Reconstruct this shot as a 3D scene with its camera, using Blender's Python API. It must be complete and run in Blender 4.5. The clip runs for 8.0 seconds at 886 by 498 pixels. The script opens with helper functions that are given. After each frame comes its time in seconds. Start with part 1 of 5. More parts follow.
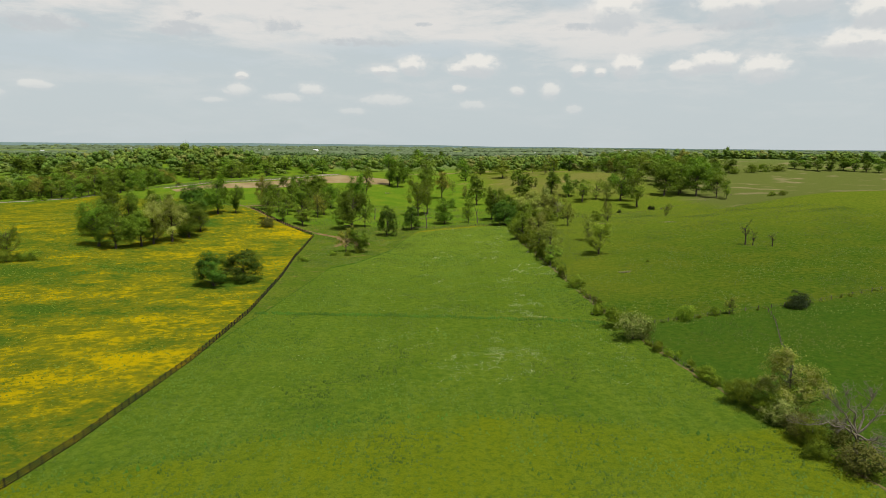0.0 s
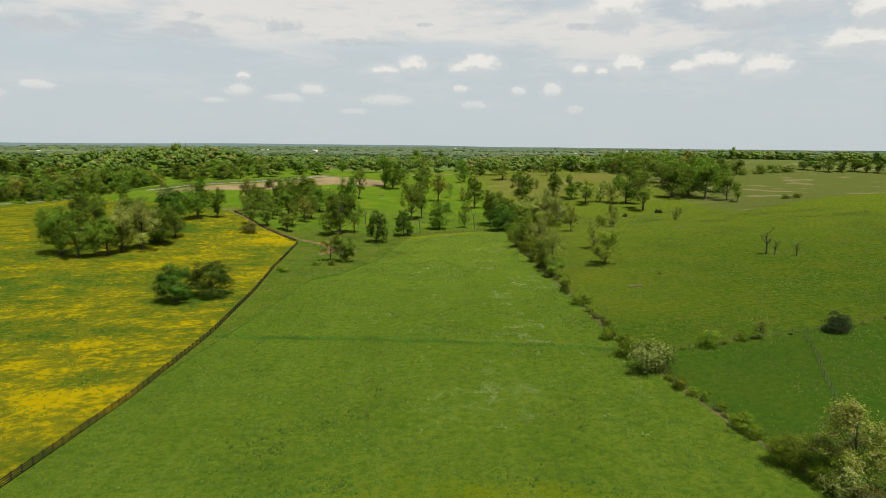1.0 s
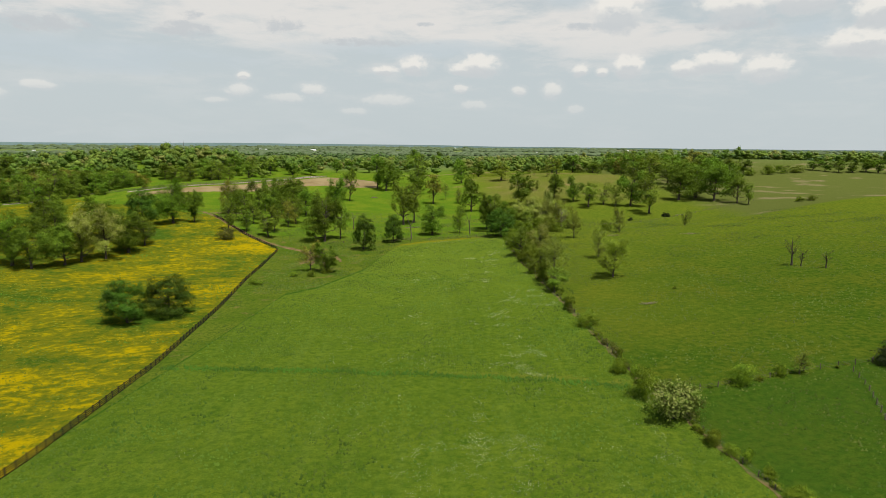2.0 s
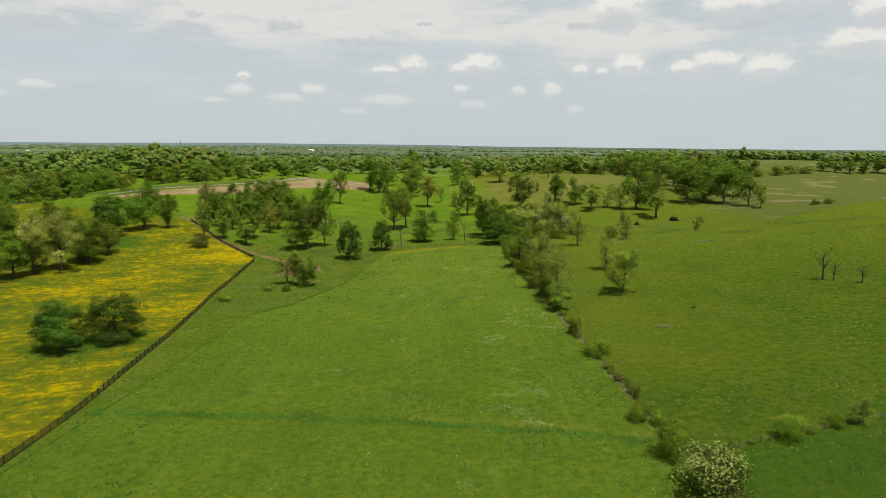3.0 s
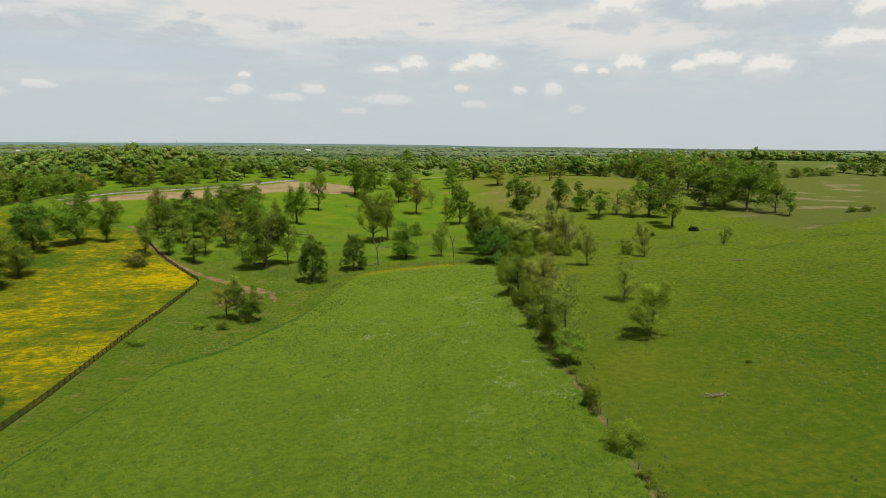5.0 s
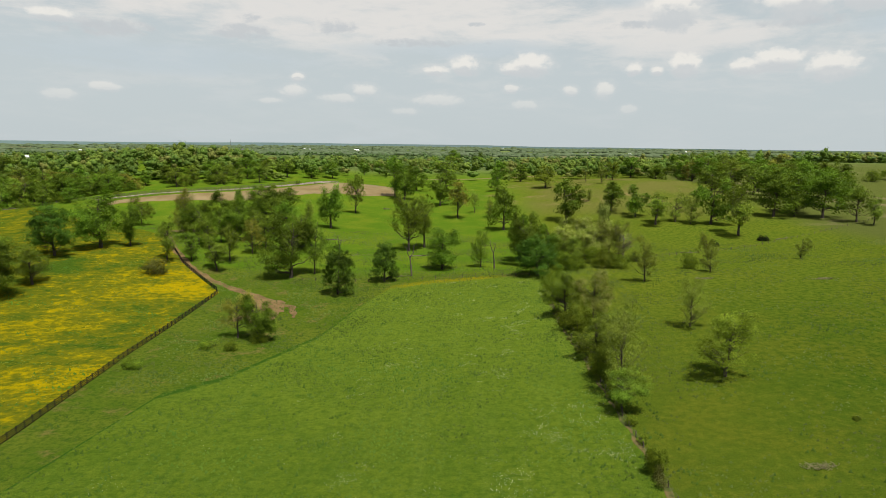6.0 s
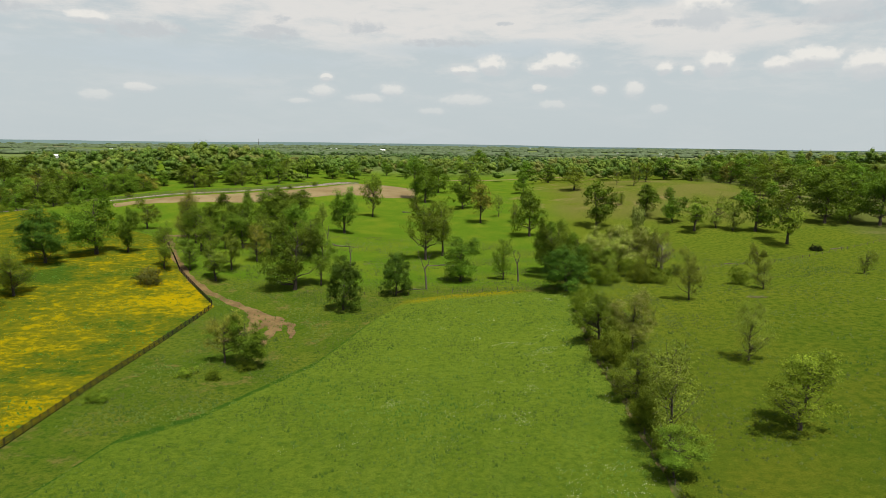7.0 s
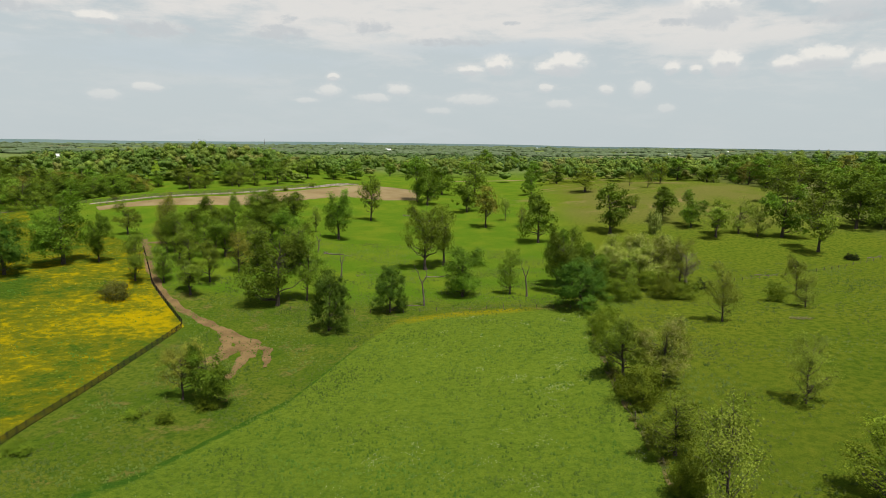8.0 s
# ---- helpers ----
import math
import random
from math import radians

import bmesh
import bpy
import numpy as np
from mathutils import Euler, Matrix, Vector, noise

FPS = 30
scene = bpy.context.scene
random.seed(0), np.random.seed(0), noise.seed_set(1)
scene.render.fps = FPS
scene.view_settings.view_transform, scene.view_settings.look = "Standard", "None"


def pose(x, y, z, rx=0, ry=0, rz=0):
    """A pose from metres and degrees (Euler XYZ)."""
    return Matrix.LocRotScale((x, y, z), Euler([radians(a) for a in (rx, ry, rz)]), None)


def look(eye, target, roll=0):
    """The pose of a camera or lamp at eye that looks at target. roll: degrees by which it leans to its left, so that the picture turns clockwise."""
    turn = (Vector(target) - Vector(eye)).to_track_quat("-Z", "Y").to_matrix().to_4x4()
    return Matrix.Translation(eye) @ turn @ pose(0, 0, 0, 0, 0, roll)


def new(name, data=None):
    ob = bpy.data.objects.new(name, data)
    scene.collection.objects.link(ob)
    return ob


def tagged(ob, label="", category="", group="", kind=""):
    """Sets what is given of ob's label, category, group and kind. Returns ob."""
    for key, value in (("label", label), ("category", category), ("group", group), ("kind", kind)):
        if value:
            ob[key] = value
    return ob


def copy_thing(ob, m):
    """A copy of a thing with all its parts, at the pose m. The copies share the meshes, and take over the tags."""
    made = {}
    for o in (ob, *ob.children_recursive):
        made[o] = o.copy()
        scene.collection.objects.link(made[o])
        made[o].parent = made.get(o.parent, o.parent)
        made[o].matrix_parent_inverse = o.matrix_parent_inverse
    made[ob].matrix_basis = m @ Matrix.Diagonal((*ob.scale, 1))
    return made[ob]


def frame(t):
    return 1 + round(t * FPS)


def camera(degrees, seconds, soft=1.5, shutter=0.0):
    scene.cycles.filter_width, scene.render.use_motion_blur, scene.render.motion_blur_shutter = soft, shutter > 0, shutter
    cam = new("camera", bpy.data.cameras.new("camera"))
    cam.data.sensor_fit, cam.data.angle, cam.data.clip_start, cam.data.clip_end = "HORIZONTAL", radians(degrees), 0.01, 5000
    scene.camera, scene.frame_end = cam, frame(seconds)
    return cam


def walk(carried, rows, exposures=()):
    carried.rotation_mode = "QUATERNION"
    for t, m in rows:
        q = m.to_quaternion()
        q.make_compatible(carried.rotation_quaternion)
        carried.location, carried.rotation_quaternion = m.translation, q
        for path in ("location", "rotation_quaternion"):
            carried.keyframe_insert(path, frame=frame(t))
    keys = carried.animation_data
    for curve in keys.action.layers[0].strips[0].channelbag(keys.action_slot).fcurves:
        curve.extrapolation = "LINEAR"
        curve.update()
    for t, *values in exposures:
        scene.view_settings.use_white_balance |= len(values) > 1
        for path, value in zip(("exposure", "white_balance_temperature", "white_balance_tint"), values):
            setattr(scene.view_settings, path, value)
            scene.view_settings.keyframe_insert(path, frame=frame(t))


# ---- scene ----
cam = camera(70.9, 8.0, 0.6)
METRES, EYE, TILT, LEAN, TURN = 195.66, 54.0, 1.2, -0.92, -1.6
ROWS = [
    (0.0, 0.0, 0.0, 0.0, -0.08, -10.92, 0.44),
    (0.5, 0.0098, 0.0628, -0.0021, -0.02, -10.9, 0.45),
    (1.0, 0.0203, 0.1273, -0.0042, 0.04, -10.89, 0.45),
    (1.5, 0.0305, 0.1928, -0.0063, 0.07, -10.91, 0.44),
    (3.0, 0.0581, 0.3884, -0.0117, 0.05, -10.93, 0.44),
    (3.5, 0.0667, 0.4511, -0.0133, 0.03, -10.93, 0.43),
    (4.0, 0.0747, 0.5129, -0.0151, 0.02, -10.93, 0.42),
    (4.9, 0.0909, 0.6227, -0.0181, 0.06, -10.93, 0.43),
    (5.3, 0.0978, 0.6715, -0.0194, 0.72, -10.93, 0.43),
    (5.5, 0.1011, 0.6957, -0.0201, 1.4, -10.93, 0.43),
    (6.0, 0.1077, 0.7553, -0.0216, 4.56, -10.88, 0.42),
    (6.5, 0.1117, 0.8139, -0.023, 6.28, -10.87, 0.41),
    (7.0, 0.1121, 0.8724, -0.0243, 7.01, -10.88, 0.42),
    (7.5, 0.1106, 0.9282, -0.0258, 7.38, -10.89, 0.41),
    (8.0, 0.1082, 0.9917, -0.0278, 7.61, -10.91, 0.43),
]
walk(cam, [(t, pose(-0.87, 0, EYE, TILT, LEAN, TURN) @ pose(METRES * x, METRES * y, METRES * z, 90 + pitch, roll, yaw)) for t, x, y, z, yaw, pitch, roll in ROWS])

# ---- world, sun, exposure ----
SUN_WAY = Vector((0.42, -0.50, 1.75)).normalized()
SUN_STRENGTH, SKY_STRENGTH = 4.6, 0.07
scene.view_settings.exposure = 0.44

sun_data = bpy.data.lights.new("sun", "SUN")
sun_data.energy, sun_data.angle, sun_data.color = SUN_STRENGTH, radians(0.6), (1.0, 0.955, 0.88)
sun = new("sun", sun_data)
sun.matrix_world = look(SUN_WAY * 300, (0, 0, 0))


class Nodes:
    """Short calls for building a node tree."""

    def __init__(self, tree):
        self.tree = tree
        tree.nodes.clear()

    def put(self, socket, value):
        if isinstance(value, bpy.types.NodeSocket):
            self.tree.links.new(value, socket)
        elif value is not None:
            socket.default_value = value

    def node(self, kind):
        return self.tree.nodes.new(kind)

    def math(self, op, a, b=None, c=None, clamp=False):
        n = self.node("ShaderNodeMath")
        n.operation, n.use_clamp = op, clamp
        for socket, value in zip(n.inputs, (a, b, c)):
            self.put(socket, value)
        return n.outputs[0]

    def vector(self, op, a, b=None):
        n = self.node("ShaderNodeVectorMath")
        n.operation = op
        self.put(n.inputs[0], a)
        if b is not None:
            self.put(n.inputs[1], b)
        return n.outputs[0]

    def noise(self, where, scale, detail=4.0, rough=0.55, distort=0.0):
        n = self.node("ShaderNodeTexNoise")
        self.put(n.inputs["Vector"], where)
        n.inputs["Scale"].default_value, n.inputs["Detail"].default_value = scale, detail
        n.inputs["Roughness"].default_value, n.inputs["Distortion"].default_value = rough, distort
        return n.outputs[0]

    def step(self, value, low, high, out0=0.0, out1=1.0):
        n = self.node("ShaderNodeMapRange")
        n.interpolation_type = "SMOOTHSTEP"
        self.put(n.inputs[0], value)
        for i, v in enumerate((low, high, out0, out1)):
            n.inputs[i + 1].default_value = v
        return n.outputs[0]

    def mix(self, amount, a, b, mode="MIX"):
        n = self.node("ShaderNodeMix")
        n.data_type, n.blend_type = "RGBA", mode
        self.put(n.inputs[0], amount)
        self.put(n.inputs[6], (*a, 1.0) if isinstance(a, tuple) else a)
        self.put(n.inputs[7], (*b, 1.0) if isinstance(b, tuple) else b)
        return n.outputs[2]

    def ramp(self, value, stops):
        """Straight-line interpolation through (position, value) stops, all within 0 to 1."""
        n = self.node("ShaderNodeValToRGB")
        ramp = n.color_ramp
        while len(ramp.elements) < len(stops):
            ramp.elements.new(0.5)
        for e, (at, v) in zip(ramp.elements, stops):
            e.position, e.color = at, (v, v, v, 1.0)
        self.put(n.inputs[0], value)
        return n.outputs[0]


def stretched(k, where, factors):
    return k.vector("MULTIPLY", where, factors)


# heaped clouds: azimuth, elevation, width and height in degrees
HEAPS = [
    (17.6, 6.75, 2.7, 1.9), (22.3, 6.4, 2.6, 1.3), (24.2, 6.85, 4.2, 1.6), (28.3, 6.25, 3.9, 1.9), (4.6, 6.9, 3.9, 1.7),
    (3.2, 6.5, 2.4, 1.0), (-1.0, 6.8, 2.8, 1.5), (-3.6, 6.3, 2.4, 0.8), (13.5, 6.35, 1.5, 1.0), (15.4, 6.15, 1.1, 0.7),
    (11.1, 4.65, 2.0, 1.3), (-16.2, 4.3, 2.4, 1.0), (-10.0, 4.5, 2.4, 1.0), (-12.2, 3.75, 3.6, 0.8), (-3.5, 3.7, 4.6, 1.0),
    (3.1, 4.75, 1.6, 0.7), (8.2, 4.6, 1.4, 0.8), (4.3, 3.35, 2.4, 0.8), (13.3, 3.0, 1.5, 0.7), (-31.0, 4.1, 2.6, 0.7),
]
HIGH_HEAPS = [
    (16.4, 11.6, 4.4, 3.4), (25.5, 11.2, 6.0, 2.4), (30.0, 11.4, 6.0, 2.2), (35.4, 10.0, 4.4, 2.4), (34.6, 7.9, 5.4, 2.0),
    (-6.4, 2.7, 2.4, 0.6), (-15.8, 5.5, 1.1, 0.6), (-34.0, 3.4, 2.4, 0.8), (-34.0, 9.2, 3.4, 0.9), (-18.2, 3.4, 2.2, 0.5),
]
# flat grey wisps, white sheets of veil and bluer gaps, each as azimuth, elevation, width and height
WISPS = [
    (-30.6, 8.6, 8.5, 1.3), (-20.0, 8.9, 5.0, 1.5), (-12.6, 9.6, 4.4, 1.5), (-19.6, 10.0, 2.2, 0.9), (-0.2, 10.1, 1.4, 0.4),
    (15.0, 9.8, 8.0, 0.8), (26.0, 9.4, 7.0, 0.9), (-5.0, 8.5, 9.0, 0.8), (-40.0, 9.4, 7.0, 1.0),
]
SHEETS = [(-7.0, 10.6, 46.0, 5.0), (18.0, 8.6, 16.0, 2.6), (8.0, 9.4, 20.0, 3.0), (-26.0, 11.6, 20.0, 3.6), (-38.0, 11.0, 14.0, 4.0)]
GAPS = [(0.0, 8.0, 20.0, 1.5), (-27.0, 6.6, 26.0, 2.4), (12.0, 12.0, 5.0, 1.6), (31.5, 8.9, 5.0, 1.5), (22.0, 11.8, 5.0, 1.6)]


def build_sky():
    world = bpy.data.worlds.new("world")
    scene.world = world
    world.use_nodes = True
    k = Nodes(world.node_tree)
    sky = k.node("ShaderNodeTexSky")
    sky.sky_type, sky.sun_disc = "NISHITA", False
    sky.sun_elevation = math.asin(SUN_WAY.z)
    sky.sun_rotation = math.atan2(SUN_WAY.x, SUN_WAY.y)
    sky.air_density, sky.dust_density = 1.0, 2.0
    way = k.node("ShaderNodeTexCoord").outputs["Generated"]
    sep = k.node("ShaderNodeSeparateXYZ")
    k.put(sep.inputs[0], way)
    x, y, z = sep.outputs
    azimuth = k.math("MULTIPLY", k.math("ARCTAN2", x, y), 57.2958)
    elevation = k.math("MULTIPLY", k.math("ARCSINE", z), 57.2958)
    dome = k.node("ShaderNodeCombineXYZ")
    k.put(dome.inputs[0], azimuth)
    k.put(dome.inputs[1], elevation)
    dome = dome.outputs[0]

    def patches(places, drop=0.0, tall=1.0, lie=dome):
        """1 in the middle of each place, 0 at its rim, below 0 outside."""
        most = None
        for a, e, w, h in places:
            n = k.node("ShaderNodeVectorMath")
            n.operation = "MULTIPLY_ADD"
            k.put(n.inputs[0], lie)
            n.inputs[1].default_value = (2.0 / w, 2.0 / (h * tall), 0.0)
            n.inputs[2].default_value = (-2.0 * a / w, -2.0 * (e - drop * h) / (h * tall), 0.0)
            dot = k.node("ShaderNodeVectorMath")
            dot.operation = "DOT_PRODUCT"
            k.put(dot.inputs[0], n.outputs[0])
            k.put(dot.inputs[1], n.outputs[0])
            one = k.math("SUBTRACT", 1.0, dot.outputs["Value"])
            most = one if most is None else k.math("MAXIMUM", most, one)
        return most

    def rough(scale, detail, amount, stretch=(1.0, 1.5, 1.0), fine=0.6):
        return k.math("MULTIPLY", k.math("SUBTRACT", k.noise(stretched(k, dome, stretch), scale, detail, fine, 0.3), 0.5), amount)

    # a thin high sheet, broken by bluer gaps, thicker away from the horizon
    broad = rough(0.16, 7.0, 5.0, (0.6, 2.0, 1.0))
    streaks = rough(0.42, 7.0, 3.6, (0.5, 2.2, 1.0), 0.65)
    veil = k.step(k.math("ADD", k.math("MAXIMUM", k.math("MULTIPLY", patches(SHEETS), 0.8), -0.6), k.math("ADD", broad, streaks)), -1.0, 1.0)
    veil = k.math("MULTIPLY", veil, k.step(elevation, 2.0, 10.0, 0.15, 1.0))
    veil = k.math("MULTIPLY", veil, k.step(elevation, 15.0, 45.0, 1.0, 0.45))
    gap = k.step(k.math("ADD", k.math("MAXIMUM", patches(GAPS), -1.0), k.math("ADD", streaks, broad)), -0.6, 1.2)
    blue = k.mix(1.0, sky.outputs[0], (SKY_STRENGTH,) * 3, "MULTIPLY")
    haze = k.mix(k.step(elevation, 6.0, 34.0, 0.92, 0.25), blue, (0.572, 0.634, 0.652))
    colour = k.mix(k.math("MULTIPLY", veil, 0.9), haze, (0.765, 0.745, 0.715))
    colour = k.mix(k.math("MULTIPLY", gap, 0.75), colour, (0.535, 0.610, 0.650))
    wisp = k.step(k.math("ADD", patches(WISPS), k.math("ADD", streaks, rough(0.9, 5.0, 4.0))), -0.2, 1.3)
    colour = k.mix(k.math("MULTIPLY", wisp, 0.85), colour, (0.550, 0.580, 0.600))
    # heaped clouds: bright tops over greyer bases
    billow = k.math("ADD", rough(0.55, 3.0, 2.6), rough(1.5, 3.0, 1.5, (1.0, 1.2, 1.0), 0.5))
    heaps = k.math("MAXIMUM", patches(HEAPS), patches(HIGH_HEAPS))
    under = k.math("MAXIMUM", patches(HEAPS, 0.42, 0.75), patches(HIGH_HEAPS, 0.42, 0.75))
    near_horizon = k.step(elevation, 2.5, 6.8, 0.24, 0.85)
    puff = k.step(k.math("ADD", k.math("MULTIPLY", heaps, 1.3), billow), -0.25, 1.0)
    veiled = k.step(k.math("ADD", heaps, k.math("MULTIPLY", billow, 1.3)), -1.6, 0.5, 0.0, 0.3)
    colour = k.mix(k.math("MULTIPLY", veiled, near_horizon), colour, (0.76, 0.75, 0.73))
    colour = k.mix(k.math("MULTIPLY", puff, near_horizon), colour, (0.855, 0.832, 0.780))
    base = k.math("MULTIPLY", k.step(k.math("ADD", under, k.math("MULTIPLY", billow, 0.7)), 0.0, 0.9), k.step(elevation, 3.0, 6.5, 0.2, 0.9))
    colour = k.mix(base, colour, (0.585, 0.615, 0.630))
    background = k.node("ShaderNodeBackground")
    k.put(background.inputs[0], colour)
    background.inputs[1].default_value = 0.735
    out = k.node("ShaderNodeOutputWorld")
    k.put(out.inputs[0], background.outputs[0])


build_sky()

# ---- materials ----
FENCE = [(92.7, -66.3), (107, -63.5), (151, -58.8), (196, -57.0), (250, -58.9), (294, -62.6), (331, -63.7), (354, -63.9),
         (370, -78.5), (384, -91.0), (427, -120.0), (455, -150.0), (480, -190.0)]
HEDGE = [(60, 73), (86, 70), (109, 67.5), (132, 62), (162, 58.5), (187, 56), (240, 54.3), (277, 52), (325, 48.5), (370, 49.8)]
FIELD_END = [(-60, 150), (-51, 205), (-42, 270), (-32, 281), (-26, 294), (-17.5, 312), (-12, 340), (-5, 362), (10, 368), (33, 373), (52, 370)]


def line_at(points, v):
    return float(np.interp(v, [p[0] for p in points], [p[1] for p in points]))


def finish(k, colour, rough=0.9, bump=None, strength=0.4, distance=0.2, translucent=None, specular=0.2):
    shader = k.node("ShaderNodeBsdfPrincipled")
    k.put(shader.inputs["Base Color"], (*colour, 1.0) if isinstance(colour, tuple) else colour)
    k.put(shader.inputs["Roughness"], rough)
    shader.inputs["Specular IOR Level"].default_value = specular
    if bump is not None:
        b = k.node("ShaderNodeBump")
        b.inputs["Strength"].default_value, b.inputs["Distance"].default_value = strength, distance
        k.put(b.inputs["Height"], bump)
        k.put(shader.inputs["Normal"], b.outputs[0])
    result = shader.outputs[0]
    if translucent is not None:
        t = k.node("ShaderNodeBsdfTranslucent")
        k.put(t.inputs[0], translucent)
        m = k.node("ShaderNodeMixShader")
        m.inputs[0].default_value = 0.26
        k.put(m.inputs[1], result)
        k.put(m.inputs[2], t.outputs[0])
        result = m.outputs[0]
    out = k.node("ShaderNodeOutputMaterial")
    k.put(out.inputs[0], result)


def material(name):
    m = bpy.data.materials.new(name)
    m.use_nodes = True
    return m, Nodes(m.node_tree)


def place(k):
    return k.node("ShaderNodeNewGeometry").outputs["Position"]


def island(k):
    return k.node("ShaderNodeNewGeometry").outputs["Random Per Island"]


def leaf_material(name, dark, light, tip=None):
    """Leaves: colour by leaf and by tree, light shining through."""
    m, k = material(name)
    where = place(k)
    own = k.node("ShaderNodeObjectInfo").outputs["Random"]
    stand = k.noise(where, 0.055, 2.0)
    clump = k.noise(where, 0.55, 3.0, 0.6)
    tone = k.math("ADD", k.math("MULTIPLY", island(k), 0.34), k.step(clump, 0.34, 0.68, 0.02, 0.6))
    colour = k.mix(tone, dark, light)
    if tip:
        colour = k.mix(k.step(k.noise(where, 0.9, 2.0), 0.45, 0.6, 0.0, 0.8), colour, tip)
    hue = k.node("ShaderNodeHueSaturation")
    k.put(hue.inputs["Hue"], k.math("ADD", k.math("MULTIPLY_ADD", own, 0.028, 0.473), k.math("MULTIPLY", stand, 0.03)))
    k.put(hue.inputs["Value"], k.math("MULTIPLY", k.math("MULTIPLY_ADD", own, 0.5, 0.7), k.step(stand, 0.3, 0.7, 0.75, 1.25)))
    k.put(hue.inputs["Color"], colour)
    finish(k, hue.outputs[0], 0.6, translucent=k.mix(0.25, hue.outputs[0], (0.20, 0.28, 0.015)), specular=0.08)
    return m


def wood_material(name, dark, light):
    m, k = material(name)
    where = place(k)
    grain = k.noise(stretched(k, where, (3.0, 3.0, 0.6)), 2.0, 5.0, 0.65)
    finish(k, k.mix(k.step(grain, 0.35, 0.7), dark, light), 0.9, grain, 0.6, 0.05)
    return m


def soil_material(name, dark, light, pebble, scale=0.25):
    m, k = material(name)
    where = place(k)
    broad, fine = k.noise(where, scale, 4.0), k.noise(where, 3.0, 5.0, 0.7)
    colour = k.mix(k.step(broad, 0.35, 0.65), dark, light)
    colour = k.mix(k.step(fine, 0.5, 0.75, 0.0, 0.7), colour, pebble)
    finish(k, colour, 0.95, fine, 0.6, 0.1)
    return m


def ground_material():
    """The whole countryside: four kinds of grassland, divided along the fence, the hedge and the field's end."""
    m, k = material("grassland")
    where = place(k)
    sep = k.node("ShaderNodeSeparateXYZ")
    k.put(sep.inputs[0], where)
    x, y, z = sep.outputs
    flat = stretched(k, where, (1.0, 1.0, 0.0))
    wobble = k.math("MULTIPLY", k.math("SUBTRACT", k.noise(flat, 0.3, 4.0, 0.7), 0.5), 4.0)
    big, mid = k.noise(flat, 0.012, 3.0), k.noise(flat, 0.06, 4.0, 0.6)
    streak = k.noise(stretched(k, flat, (0.85, 1.0, 1.0)), 0.26, 6.0, 0.65)
    tuft, blade = k.noise(flat, 0.9, 4.0, 0.7), k.noise(flat, 4.0, 3.0, 0.7)

    def across(points, value, low, high, base, span):
        at = k.math("DIVIDE", k.math("SUBTRACT", value, low), high - low)
        level = k.ramp(at, [((a - low) / (high - low), (b - base) / span) for a, b in points])
        return k.math("MULTIPLY_ADD", level, span, base)

    fence_x = across(FENCE, y, 60, 500, -200, 200)
    hedge_x = across(HEDGE, y, 40, 400, 0, 100)
    end_y = across(FIELD_END, x, -80, 80, 100, 300)
    left = k.math("MULTIPLY", k.math("LESS_THAN", x, k.math("SUBTRACT", fence_x, k.math("MULTIPLY", wobble, 0.15))),
                  k.math("LESS_THAN", y, k.math("ADD", k.math("MULTIPLY_ADD", wobble, 2.0, 500.0), k.step(x, -300.0, -215.0, 66.0, 0.0))))
    right = k.step(k.math("ADD", k.math("SUBTRACT", x, hedge_x), k.math("MULTIPLY", wobble, 0.4)), -0.6, 0.6)
    inside = k.step(k.math("ADD", k.math("SUBTRACT", end_y, y), wobble), -1.5, 1.5)
    inside = k.math("MULTIPLY", inside, k.math("SUBTRACT", 1.0, right))
    # hay field
    field = k.mix(k.step(mid, 0.35, 0.65), (0.068, 0.112, 0.0100), (0.088, 0.131, 0.0120))
    field = k.mix(k.step(streak, 0.42, 0.66, 0.0, 0.6), field, (0.100, 0.138, 0.0110))
    hump = k.noise(flat, 0.55, 6.0, 0.66)
    field = k.mix(k.step(hump, 0.47, 0.62, 0.0, 0.55), field, (0.038, 0.082, 0.0072))
    field = k.mix(k.step(hump, 0.36, 0.46, 0.35, 0.0), field, (0.112, 0.150, 0.0150))
    bow = k.math("MULTIPLY", k.math("MULTIPLY", k.math("SUBTRACT", x, 8.0), k.math("SUBTRACT", x, 8.0)), 0.004)
    bow = k.math("ADD", bow, k.math("MULTIPLY", k.math("SUBTRACT", k.noise(flat, 0.035, 3.0), 0.5), 40.0))
    early = k.step(k.math("ADD", k.math("ADD", y, bow), k.math("MULTIPLY", wobble, 2.2)), 111.0, 118.0, 1.0, 0.0)
    early = k.math("MULTIPLY", early, k.step(k.noise(stretched(k, flat, (0.6, 1.0, 1.0)), 0.07, 4.0, 0.6), 0.3, 0.62, 0.45, 0.8))
    field = k.mix(early, field, (0.112, 0.136, 0.0050))
    mown = k.noise(stretched(k, flat, (1.0, 0.06, 1.0)), 0.35, 4.0, 0.6)
    field = k.mix(k.step(mown, 0.46, 0.70, 0.0, 0.28), field, (0.118, 0.165, 0.0240))
    # lighter towards the far end
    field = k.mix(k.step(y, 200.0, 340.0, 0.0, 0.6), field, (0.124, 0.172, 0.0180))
    field = k.mix(k.step(tuft, 0.46, 0.68, 0.0, 0.6), field, (0.038, 0.082, 0.0085))
    clump = k.noise(flat, 0.42, 5.0, 0.65)
    field = k.mix(k.step(clump, 0.53, 0.68, 0.0, 0.45), field, (0.034, 0.074, 0.0080))
